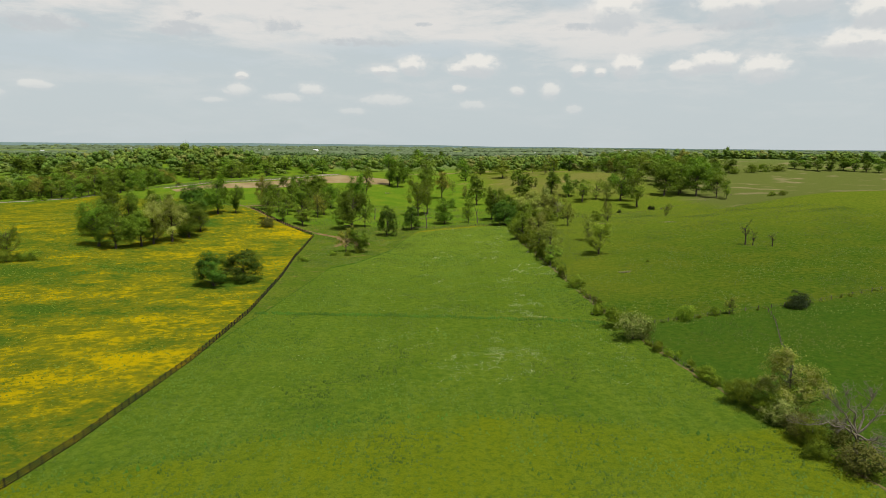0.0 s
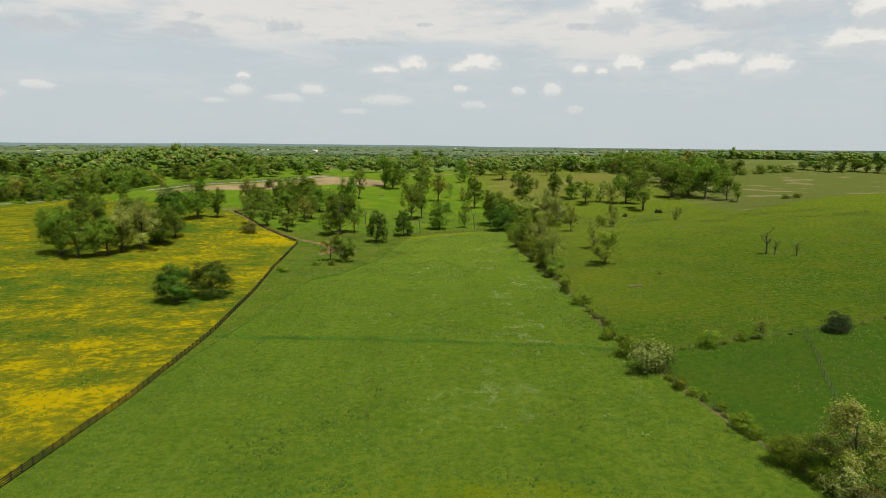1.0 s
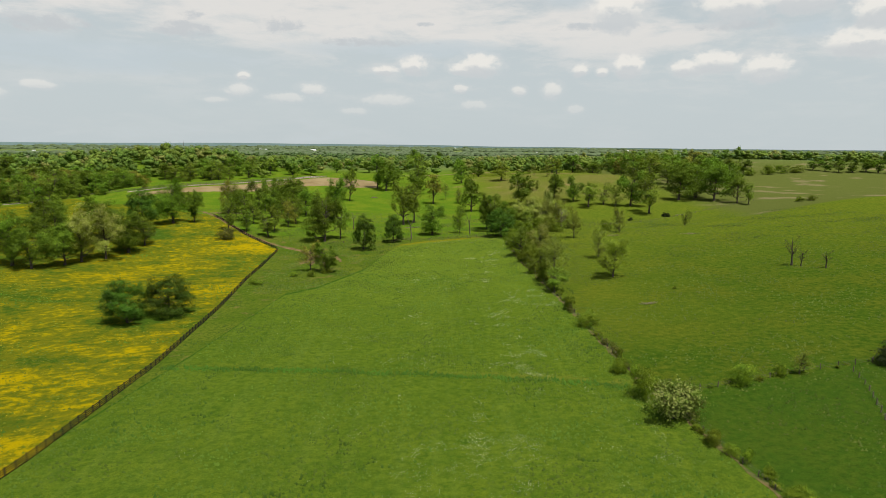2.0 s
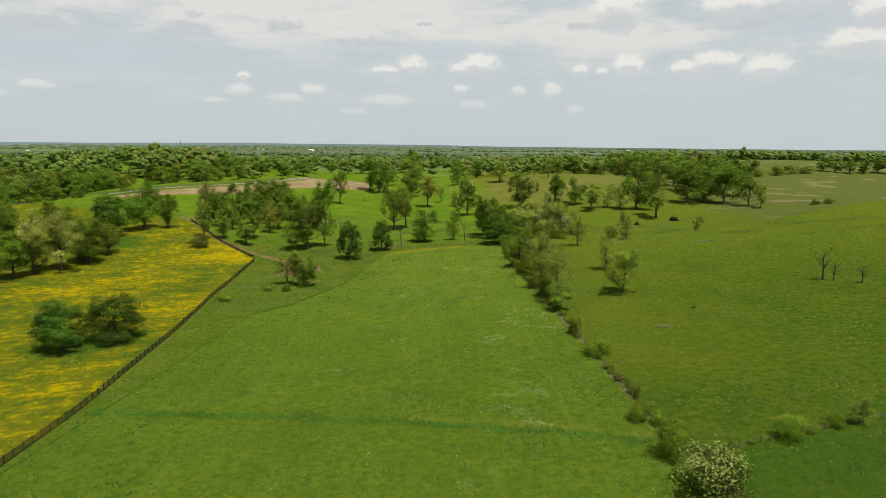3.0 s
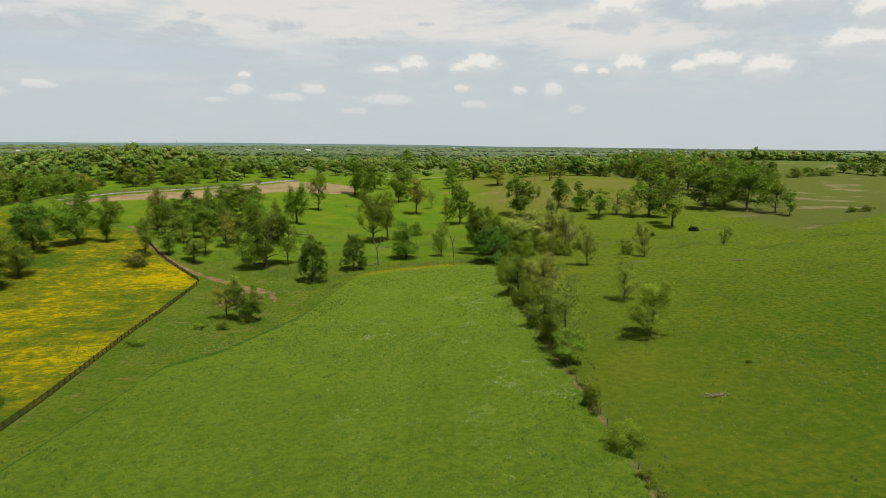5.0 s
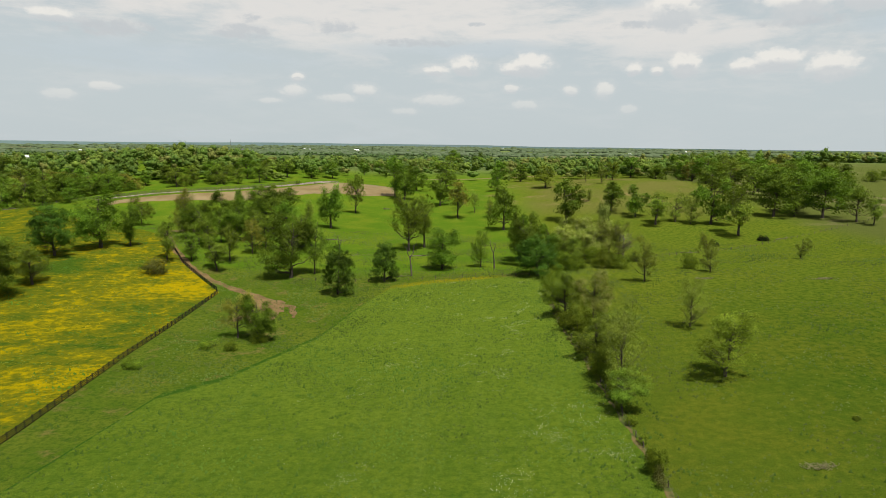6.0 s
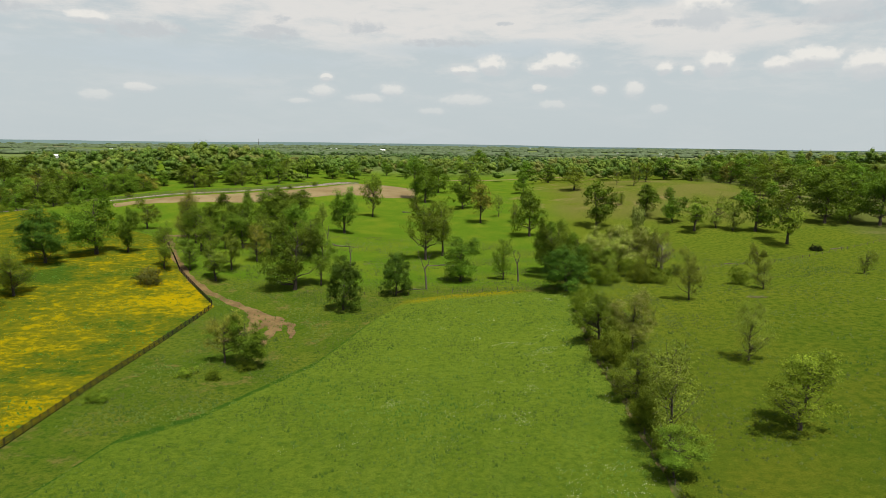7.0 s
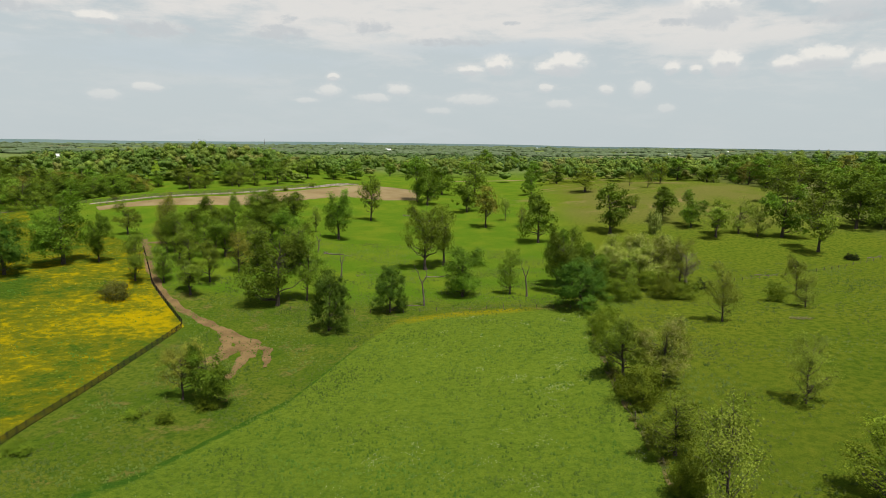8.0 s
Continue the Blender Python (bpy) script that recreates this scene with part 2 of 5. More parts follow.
    # a grassed terrace crosses the field
    swale_y = k.math("SUBTRACT", k.math("MULTIPLY_ADD", x, -0.15, 190.5), k.math("MULTIPLY", k.math("MULTIPLY", x, x), 0.0016))
    off = k.math("SUBTRACT", y, k.math("MULTIPLY_ADD", wobble, 1.3, swale_y))
    crest = k.math("MULTIPLY", k.step(k.math("ABSOLUTE", k.math("SUBTRACT", off, 2.0)), 0.4, 3.2, 0.6, 0.0), k.math("MULTIPLY", k.step(x, -10.0, 45.0, 0.2, 1.0), k.step(streak, 0.42, 0.58, 0.25, 1.0)))
    field = k.mix(k.math("MULTIPLY", crest, k.step(tuft, 0.35, 0.6, 0.3, 1.0)), field, (0.150, 0.145, 0.0220))
    foot = k.math("MULTIPLY", k.step(k.math("ABSOLUTE", off), 0.2, 1.3, 0.65, 0.0), k.step(clump, 0.42, 0.60, 0.0, 1.0))
    field = k.mix(foot, field, (0.022, 0.058, 0.0070))
    # pasture beyond the hedge and all round: warm thin grass broken by greener tufts
    warm = k.noise(flat, 0.05, 5.0, 0.62)
    pasture = k.mix(k.step(mid, 0.32, 0.68), (0.042, 0.080, 0.0070), (0.056, 0.092, 0.0080))
    pasture = k.mix(k.step(warm, 0.42, 0.66, 0.0, 0.65), pasture, (0.086, 0.100, 0.0095))
    pasture = k.mix(k.step(streak, 0.44, 0.70, 0.0, 0.5), pasture, (0.090, 0.112, 0.0110))
    # near grass kept darker than far, partly for the lens's darker corners
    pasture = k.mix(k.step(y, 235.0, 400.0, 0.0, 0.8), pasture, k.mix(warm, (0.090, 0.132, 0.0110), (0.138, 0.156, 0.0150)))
    pasture = k.mix(k.step(hump, 0.47, 0.60, 0.0, 0.62), pasture, (0.026, 0.064, 0.0062))
    pasture = k.mix(k.step(hump, 0.36, 0.46, 0.4, 0.0), pasture, (0.122, 0.134, 0.0160))
    pasture = k.mix(k.step(tuft, 0.50, 0.68, 0.0, 0.4), pasture, (0.034, 0.066, 0.0075))
    near_hedge = k.step(k.math("ADD", k.math("SUBTRACT", x, hedge_x), k.math("MULTIPLY", wobble, 6.0)), 5.0, 75.0, 0.28, 0.0)
    pasture = k.mix(k.math("MULTIPLY", near_hedge, k.step(y, 190.0, 230.0)), pasture, (0.132, 0.150, 0.0130))
    # below the wire fence: lusher grass, also darkened for the lens's corner falloff
    dim_paddock = k.step(k.math("SUBTRACT", y, k.math("MULTIPLY_ADD", x, 0.23, 158.5)), -2.0, 1.0, 1.0, 0.0)
    pasture = k.mix(k.math("MULTIPLY", dim_paddock, 0.6), pasture, k.mix(k.step(tuft, 0.4, 0.65), (0.037, 0.082, 0.0080), (0.025, 0.059, 0.0070)))
    dry = k.math("MULTIPLY", k.step(k.noise(flat, 0.02, 4.0, 0.65), 0.40, 0.58, 0.25, 1.0), k.math("MULTIPLY", k.step(y, 520.0, 590.0), k.step(y, 740.0, 800.0, 1.0, 0.0)))
    dry = k.math("MULTIPLY", dry, k.math("MULTIPLY", k.step(x, 35.0, 70.0), k.step(x, 190.0, 240.0, 1.0, 0.0)))
    pasture = k.mix(k.math("MULTIPLY", dry, 0.75), pasture, (0.130, 0.122, 0.0330))
    # the field over the brow, drier and paler, with tan patches
    over = k.math("MULTIPLY", k.step(k.math("SUBTRACT", y, k.math("MULTIPLY_ADD", x, 0.5, 328.0)), -2.0, 8.0), k.step(x, 205.0, 235.0))
    tan_patch = k.step(k.noise(stretched(k, flat, (0.6, 0.8, 1.0)), 0.03, 6.0, 0.65), 0.54, 0.64)
    brow = k.mix(k.math("MULTIPLY", tan_patch, 0.8), k.mix(streak, (0.072, 0.092, 0.018), (0.098, 0.112, 0.028)), (0.185, 0.155, 0.080))
    pasture = k.mix(over, pasture, brow)
    # park between the trees: short bright grass
    park = k.math("MULTIPLY", k.step(y, 362.0, 380.0), k.step(k.math("ADD", x, k.math("MULTIPLY", wobble, 4.0)), 40.0, 75.0, 1.0, 0.0))
    park_grass = k.mix(k.step(mid, 0.35, 0.7), (0.074, 0.138, 0.0090), (0.114, 0.160, 0.0120))
    park_grass = k.mix(k.step(tuft, 0.5, 0.72, 0.0, 0.4), park_grass, (0.026, 0.055, 0.0114))
    # rough ground between fence and hay field, with bare patches
    rough = k.mix(k.step(mid, 0.3, 0.7), (0.064, 0.106, 0.0090), (0.104, 0.130, 0.0145))
    rough = k.mix(k.step(k.noise(flat, 0.11, 6.0, 0.7), 0.52, 0.66, 0.0, 0.7), rough, (0.155, 0.122, 0.0380))
    rough = k.mix(k.step(tuft, 0.45, 0.62, 0.0, 0.7), rough, (0.036, 0.076, 0.0080))
    rough = k.mix(k.step(clump, 0.54, 0.64, 0.0, 0.6), rough, (0.032, 0.072, 0.0080))
    # buttercup meadow
    bloom = k.node("ShaderNodeAttribute")
    bloom.attribute_name = "bloom"
    bloom = bloom.outputs["Fac"]
    lean = k.node("ShaderNodeMapping")
    k.put(lean.inputs["Vector"], flat)
    lean.inputs["Rotation"].default_value = (0.0, 0.0, radians(-22.0))
    drift = stretched(k, lean.outputs[0], (0.75, 1.0, 1.0))
    tide, fleck = k.noise(drift, 0.11, 5.0, 0.62), k.noise(drift, 0.5, 6.0, 0.68)
    patch = k.math("ADD", bloom, k.math("MULTIPLY", k.math("SUBTRACT", tide, 0.5), 3.2))
    lush = k.step(k.math("ADD", patch, k.math("MULTIPLY", k.math("SUBTRACT", clump, 0.5), 3.4)), -0.45, 0.15, 1.0, 0.0)
    meadow = k.mix(k.step(mid, 0.35, 0.65), (0.082, 0.103, 0.0080), (0.112, 0.122, 0.0085))
    meadow = k.mix(k.math("MULTIPLY", lush, 0.85), meadow, k.mix(k.step(tuft, 0.4, 0.6), (0.050, 0.100, 0.0090), (0.026, 0.066, 0.0080)))
    meadow = k.mix(k.step(tuft, 0.5, 0.66, 0.0, 0.45), meadow, (0.050, 0.078, 0.0070))
    flower = k.math("ADD", patch, k.math("MULTIPLY", k.math("SUBTRACT", fleck, 0.5), 4.2))
    meadow = k.mix(k.step(flower, -0.1, 0.75, 0.0, 0.55), meadow, (0.190, 0.165, 0.0050))
    meadow = k.mix(k.step(flower, 0.35, 1.25, 0.0, 0.85), meadow, (0.330, 0.245, 0.0015))
    colour = k.mix(park, pasture, park_grass)
    strip_left = k.math("MULTIPLY", k.step(y, 375.0, 390.0, 1.0, 0.0), k.math("SUBTRACT", 1.0, right))
    colour = k.mix(strip_left, colour, rough)
    colour = k.mix(inside, colour, field)
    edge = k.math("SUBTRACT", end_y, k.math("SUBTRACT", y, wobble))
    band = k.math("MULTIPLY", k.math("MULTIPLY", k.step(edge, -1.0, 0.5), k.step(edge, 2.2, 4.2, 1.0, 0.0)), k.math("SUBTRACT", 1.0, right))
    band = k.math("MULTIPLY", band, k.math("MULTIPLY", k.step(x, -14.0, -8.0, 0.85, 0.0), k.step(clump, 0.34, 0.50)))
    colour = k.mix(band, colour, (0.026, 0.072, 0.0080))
    gold = k.math("MULTIPLY", k.step(k.math("ABSOLUTE", k.math("ADD", edge, 1.5)), 0.5, 4.0, 1.0, 0.0), k.step(k.math("ABSOLUTE", k.math("SUBTRACT", x, 14.0)), 12.0, 24.0, 0.9, 0.0))
    colour = k.mix(k.math("MULTIPLY", gold, k.step(tuft, 0.38, 0.58, 0.2, 1.0)), colour, (0.22, 0.185, 0.006))
    worn = k.math("MULTIPLY", k.step(k.noise(flat, 0.045, 4.0, 0.6), 0.56, 0.66), k.math("MULTIPLY", k.step(y, 560.0, 600.0), k.step(k.math("ABSOLUTE", k.math("SUBTRACT", x, 95.0)), 40.0, 90.0, 1.0, 0.0)))
    colour = k.mix(k.math("MULTIPLY", worn, 0.75), colour, (0.19, 0.145, 0.06))
    colour = k.mix(left, colour, meadow)
    # farmland far off: a patchwork, its greens paled for haze
    cells = k.node("ShaderNodeTexVoronoi")
    cells.feature = "F1"
    k.put(cells.inputs["Vector"], stretched(k, flat, (0.0035, 0.0022, 0.0)))
    cells.inputs["Scale"].default_value = 1.0
    tone = k.node("ShaderNodeSeparateColor")
    k.put(tone.inputs[0], cells.outputs["Color"])
    farm = k.mix(tone.outputs[0], (0.094, 0.132, 0.036), (0.132, 0.168, 0.054))
    farm = k.mix(k.step(tone.outputs[1], 0.86, 0.90), farm, (0.150, 0.148, 0.075))
    length = k.math("SQRT", k.math("ADD", k.math("MULTIPLY", x, x), k.math("MULTIPLY", y, y)))
    colour = k.mix(k.step(length, 900.0, 1300.0), colour, farm)
    colour = k.mix(k.step(blade, 0.38, 0.66, 0.0, 0.42), colour, k.mix(1.0, colour, (0.42, 0.47, 0.38), "MULTIPLY"))
    colour = k.mix(k.step(k.noise(flat, 1.9, 4.0, 0.75), 0.5, 0.72, 0.0, 0.4), colour, k.mix(1.0, colour, (1.26, 1.21, 1.3), "MULTIPLY"))
    bump = k.math("ADD", k.math("MULTIPLY", tuft, 1.0), k.math("MULTIPLY", blade, 0.5))
    finish(k, colour, 1.0, bump, 1.0, 0.6, specular=0.0)
    return m


GRASSLAND = ground_material()
LEAF = {
    "full": leaf_material("maple_leaves", (0.0316, 0.0679, 0.0051), (0.1808, 0.2745, 0.0169)),
    "open": leaf_material("ash_leaves", (0.0616, 0.1050, 0.0080), (0.2255, 0.3045, 0.0240)),
    "yellow": leaf_material("spring_leaves", (0.0892, 0.1292, 0.0082), (0.2599, 0.3220, 0.0243)),
    "pale": leaf_material("locust_leaves", (0.1047, 0.1469, 0.0119), (0.3100, 0.3661, 0.0384), (0.38, 0.39, 0.11)),
    "white": leaf_material("blossom_leaves", (0.086, 0.128, 0.0180), (0.210, 0.260, 0.0400), (0.33, 0.35, 0.10)),
    "bronze": leaf_material("bronze_leaves", (0.0978, 0.1083, 0.0102), (0.2729, 0.2501, 0.0339)),
    "sparse": leaf_material("budding_leaves", (0.1232, 0.1620, 0.0160), (0.2464, 0.2862, 0.0360)),
    "bush": leaf_material("shrub_leaves", (0.0566, 0.1008, 0.0060), (0.2065, 0.2610, 0.0160)),
    "thicket": leaf_material("thicket_leaves", (0.075, 0.080, 0.0155), (0.140, 0.143, 0.0274)),
    "cedar": leaf_material("cedar_needles", (0.010, 0.019, 0.0052), (0.030, 0.041, 0.0118)),
}
LEAF["dome"] = leaf_material("dense_maple_leaves", (0.0236, 0.0560, 0.0055), (0.0873, 0.1501, 0.0120))
# far plain leaves: haze put in as paler, bluer greens with distance
LEAF["far"] = leaf_material("hazed_plain_woods", (0.0708, 0.1127, 0.0345), (0.1098, 0.1564, 0.0506))
LEAF["farthest"] = leaf_material("hazed_far_woods", (0.0968, 0.1361, 0.0616), (0.1298, 0.1685, 0.0858))
# distant woods: duller leaf greens, lightened to carry some haze
LEAF["oak_wood"] = leaf_material("hazed_oak_leaves", (0.0614, 0.1032, 0.0180), (0.1434, 0.2064, 0.0300))
LEAF["ash_wood"] = leaf_material("hazed_ash_leaves", (0.0896, 0.1296, 0.0192), (0.1920, 0.2448, 0.0360))
LEAF["bud_wood"] = leaf_material("hazed_bud_leaves", (0.1152, 0.1224, 0.0264), (0.2048, 0.2016, 0.0480))
LEAF["airy"] = LEAF["open"]
LEAF["snag"] = LEAF["stub"] = LEAF["sparse"]
GRASS = {
    "field": leaf_material("hay_grass", (0.050, 0.097, 0.009), (0.086, 0.138, 0.013)),
    "pasture": leaf_material("pasture_grass", (0.048, 0.082, 0.012), (0.095, 0.125, 0.018)),
    "weed": leaf_material("weed_leaves", (0.032, 0.078, 0.0055), (0.058, 0.110, 0.0080)),
    "meadow": leaf_material("meadow_grass", (0.059, 0.096, 0.0052), (0.118, 0.137, 0.0074)),
}
PETAL = {}
for petal, tint in (("yellow", (0.36, 0.275, 0.003)), ("white", (0.45, 0.47, 0.28))):
    PETAL[petal], petal_nodes = material(petal + "_petals")
    finish(petal_nodes, petal_nodes.mix(island(petal_nodes), tint, tuple(c * 0.7 for c in tint)), 0.7)
BARK = wood_material("bark", (0.033, 0.026, 0.0192), (0.096, 0.078, 0.0592))
PALE_BARK = wood_material("weathered_bark", (0.075, 0.062, 0.0440), (0.205, 0.178, 0.1400))
FENCE_PAINT = wood_material("black_fence_paint", (0.003, 0.0028, 0.0026), (0.010, 0.009, 0.008))
GREY_WOOD = wood_material("grey_wood", (0.060, 0.048, 0.036), (0.140, 0.118, 0.092))
CLAY = soil_material("clay_track", (0.095, 0.060, 0.021), (0.155, 0.102, 0.040), (0.20, 0.138, 0.060))
SAND = soil_material("sand_track", (0.140, 0.098, 0.038), (0.200, 0.154, 0.072), (0.235, 0.185, 0.095), 0.05)
GRAVEL = soil_material("gravel", (0.19, 0.16, 0.115), (0.27, 0.235, 0.18), (0.31, 0.28, 0.22), 0.1)

# ---- ground ----
HILLS = [
    (-140, 400, 60, 6.6), (-60, 470, 60, 4.7), (-130, 580, 55, 2.7), (-215, 580, 60, 15.0),
    (-110, 660, 60, 13.7), (-30, 620, 70, 4.0), (-90, 340, 50, -3.3), (-20, 390, 45, -1.4),
    (60, 380, 60, 2.9), (150, 280, 80, 2.6), (270, 360, 120, 5.2), (400, 400, 160, 17.0),
    (170, 480, 70, -6.5), (150, 680, 90, 16.9), (60, 560, 70, 1.3), (-340, 890, 110, 20.5),
    (-420, 1000, 190, 11.1), (-240, 730, 150, 3.4), (-20, 850, 150, 1.4), (-400, 650, 200, -9.0),
    (600, 900, 220, 23.9), (350, 1000, 200, 13.4), (450, 700, 160, -6.1), (-280, 340, 130, 6.9),
    (20, 230, 90, -2.3), (200, 120, 110, 4.6),
]


def ground(x, y):
    """Height of the land: low hills on a plain that rises slowly into the distance."""
    x, y = np.asarray(x, float), np.asarray(y, float)
    height = 14.0 * np.clip((np.hypot(x, y) - 450.0) / 4200.0, 0.0, 1.0) ** 0.8
    for a, b, r, h in HILLS:
        height = height + h * np.exp(-((x - a) ** 2 + (y - b) ** 2) / (2.0 * r * r))
    return height


def level(x, y):
    return float(ground(x, y))


# buttercup drifts and lush flowerless hollows: x, y, half widths, strength
DRIFTS = [(-68, 150, 14, 9, 0.75), (-87, 187, 13, 6, 0.55), (-133, 209, 17, 7, 0.5), (-91, 131, 14, 9, 0.55), (-68, 282, 5, 16, 0.5),
          (-80, 358, 14, 13, 0.75), (-100, 311, 20, 11, 0.5), (-215, 350, 26, 8, 0.5), (-94, 167, 14, 5, 0.45), (-97, 326, 11, 6, 0.4),
          (-109, 363, 11, 6, 0.4), (-102, 339, 9, 5, 0.4), (-68, 213, 5, 15, 0.55), (-105, 293, 15, 8, 0.35), (-150, 178, 16, 6, 0.4)]
HOLLOWS = [(-118, 195, 24, 7, 0.75), (-120, 266, 24, 10, 0.6), (-161, 245, 24, 10, 0.75), (-75, 236, 11, 9, 0.9), (-112, 164, 14, 5, 0.5),
           (-98, 149, 8, 4, 0.3), (-130, 366, 17, 9, 0.7), (-108, 318, 7, 5, 0.4), (-79, 311, 11, 13, 0.4), (-150, 300, 34, 14, 0.5)]


def bloom_at(x, y):
    """How thickly the buttercups stand: drifts along the fence, thinner towards the trees."""
    v = 0.15 + 0.4 * noise.fractal(Vector((x * 0.011, y * 0.024, 3.7)), 0.9, 2.1, 4)
    for spots, sign in ((DRIFTS, 1.0), (HOLLOWS, -1.0)):
        for a, b, rx, ry, amount in spots:
            v += sign * amount * math.exp(-((x - a) / rx) ** 2 - ((y - b) / ry) ** 2)
    return v


def axis(inner_low, inner_high, step, outer_low, outer_high):
    line = list(np.arange(inner_low, inner_high + 0.1, step))
    grow, v = step, inner_high
    while v < outer_high:
        grow *= 1.22
        v = min(v + grow, outer_high)
        line.append(v)
    grow, v = step, inner_low
    while v > outer_low:
        grow *= 1.22
        v = max(v - grow, outer_low)
        line.insert(0, v)
    return np.array(line)


def mesh_from(name, verts, faces, mat, smooth=False):
    me = bpy.data.meshes.new(name)
    me.from_pydata(verts, [], faces)
    if mat:
        me.materials.append(mat)
    if smooth:
        me.polygons.foreach_set("use_smooth", [True] * len(me.polygons))
    me.update()
    return me


def build_ground():
    xs, ys = axis(-420, 460, 4.0, -4800, 4800), axis(20, 720, 4.0, -1500, 4800)
    gx, gy = np.meshgrid(xs, ys)
    gz = ground(gx, gy)
    nx, ny = len(xs), len(ys)
    i = np.arange(nx * ny).reshape(ny, nx)
    quads = np.stack([i[:-1, :-1], i[:-1, 1:], i[1:, 1:], i[1:, :-1]], -1).reshape(-1, 4)
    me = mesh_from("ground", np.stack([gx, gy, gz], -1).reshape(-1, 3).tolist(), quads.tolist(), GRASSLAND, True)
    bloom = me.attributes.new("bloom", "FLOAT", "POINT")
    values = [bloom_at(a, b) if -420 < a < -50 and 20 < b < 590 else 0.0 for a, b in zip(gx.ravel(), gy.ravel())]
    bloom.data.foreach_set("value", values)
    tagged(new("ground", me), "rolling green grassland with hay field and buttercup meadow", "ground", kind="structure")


build_ground()


def draped_strip(name, path, widths, mat, label, category, lift=0.06, seed=1, step=1.5):
    """A ribbon of bare earth laid on the ground, with an uneven edge."""
    rng = random.Random(seed)
    pts = [Vector(p) for p in path]
    line, wide = [], []
    for a, b, wa, wb in zip(pts, pts[1:], widths, widths[1:]):
        n = max(2, int((b - a).length / step))
        for j in range(n):
            line.append(a.lerp(b, j / n))
            wide.append(wa + (wb - wa) * j / n)
    line.append(pts[-1])
    wide.append(widths[-1])
    for _ in range(6):
        line = [line[0]] + [(p + q * 2 + r) / 4 for p, q, r in zip(line, line[1:], line[2:])] + [line[-1]]
    verts, faces, cols = [], [], 9
    for j, p in enumerate(line):
        along = (line[min(j + 1, len(line) - 1)] - line[max(j - 1, 0)]).normalized()
        side = Vector((-along.y, along.x))
        lo = wide[j] * (0.5 + rng.uniform(-0.1, 0.12)) + 0.3 * math.sin(j * 0.7 + seed)
        hi = wide[j] * (0.5 + rng.uniform(-0.1, 0.12)) + 0.3 * math.sin(j * 0.9 + seed * 2)
        for c in range(cols):
            q = p + side * (-lo + (lo + hi) * c / (cols - 1))
            edge = 1.0 if 0 < c < cols - 1 else -0.4
            verts.append((q.x, q.y, level(q.x, q.y) + lift * edge))
        if j:
            s = (j - 1) * cols
            faces += [(s + c, s + c + 1, s + cols + c + 1, s + cols + c) for c in range(cols - 1)]
    return tagged(new(name, mesh_from(name, verts, faces, mat, True)), label, category, kind="structure")


def draped_between(name, near, far, mat, label, category, lift, seed):
    """A sheet of bare earth between two edges, laid on the ground, both edges uneven."""
    rng = random.Random(seed)
    rows, cols = 12, 14 * (len(near) - 1)
    verts, faces = [], []
    for c in range(cols + 1):
        f = c / 14
        k0 = min(int(f), len(near) - 2)
        a = Vector(near[k0]).lerp(Vector(near[k0 + 1]), f - k0)
        b = Vector(far[k0]).lerp(Vector(far[k0 + 1]), f - k0)
        way = (b - a).normalized()
        a, b = a + way * (rng.uniform(-0.8, 0.8) + 1.6 * math.sin(c * 0.31)), b + way * rng.uniform(-0.6, 0.6)
        for r in range(rows + 1):
            q = a.lerp(b, r / rows)
            verts.append((q.x, q.y, level(q.x, q.y) + lift * (1.0 if 0 < r < rows else -0.4)))
    for c in range(cols):
        s = c * (rows + 1)
        faces += [(s + r, s + rows + 1 + r, s + rows + 2 + r, s + r + 1) for r in range(rows)]
    return tagged(new(name, mesh_from(name, verts, faces, mat, True)), label, category, kind="structure")


draped_strip("path", [(-135, 452), (-119, 428), (-102, 401), (-85, 379), (-71, 366), (-55, 355), (-40, 343), (-36, 334)],
             [2.5, 3, 3.0, 2.8, 2.8, 3.4, 6, 2], CLAY, "worn reddish clay farm track through the grass", "path", 0.06, 3)
for rut, (ways, wide) in enumerate((([(-50, 351), (-44, 337), (-42, 322)], [3, 3.2, 1.6]), ([(-48, 350), (-38, 337), (-36, 320)], [3, 3.4, 1.6]), ([(-46, 348), (-34, 340), (-30, 328)], [3, 2.8, 1.2]))):
    draped_strip("path", ways, wide, CLAY, "wheel rut of bare clay at the end of the track", "path", 0.09 + 0.02 * rut, 5 + rut, 1.0)
draped_strip("path", [(-48, 324), (-46, 329), (-44, 335), (-43, 341)], [1.5, 4.0, 5.0, 3.0], CLAY, "bare tan soil patch beside the track", "path", 0.075, 15, 0.8)
draped_between("road", [(-208, 527), (-175, 545), (-143, 551), (-109, 574), (-93, 594), (-71, 600), (-49, 601), (-35, 612)],
               [(-216, 536), (-184, 560), (-155, 577), (-120, 606), (-102, 626), (-86, 658), (-64, 672), (-40, 664)], SAND,
               "tan sand horse track curving along the hillside", "track", 0.15, 8)
draped_strip("road", [(-226, 545), (-214, 549), (-202, 557), (-188, 566), (-159, 583), (-124, 612), (-107, 632), (-94, 662)], [2, 2.2, 2.2, 2.2, 2.6, 4, 8, 14], GRAVEL,
             "pale gravel lane beside the sand track", "lane", 0.3, 9, 3.0)
draped_strip("road", [(-430, 550), (-378, 579), (-340, 585), (-300, 575)], [3, 3, 3, 2], GRAVEL, "pale gravel lane at the far edge of the meadow", "lane", 0.25, 16, 3.0)
draped_strip("path", [(-128, 442), (-112, 446), (-98, 441)], [5, 9, 4], CLAY, "bare clay patch between the trees", "path", 0.07, 12)
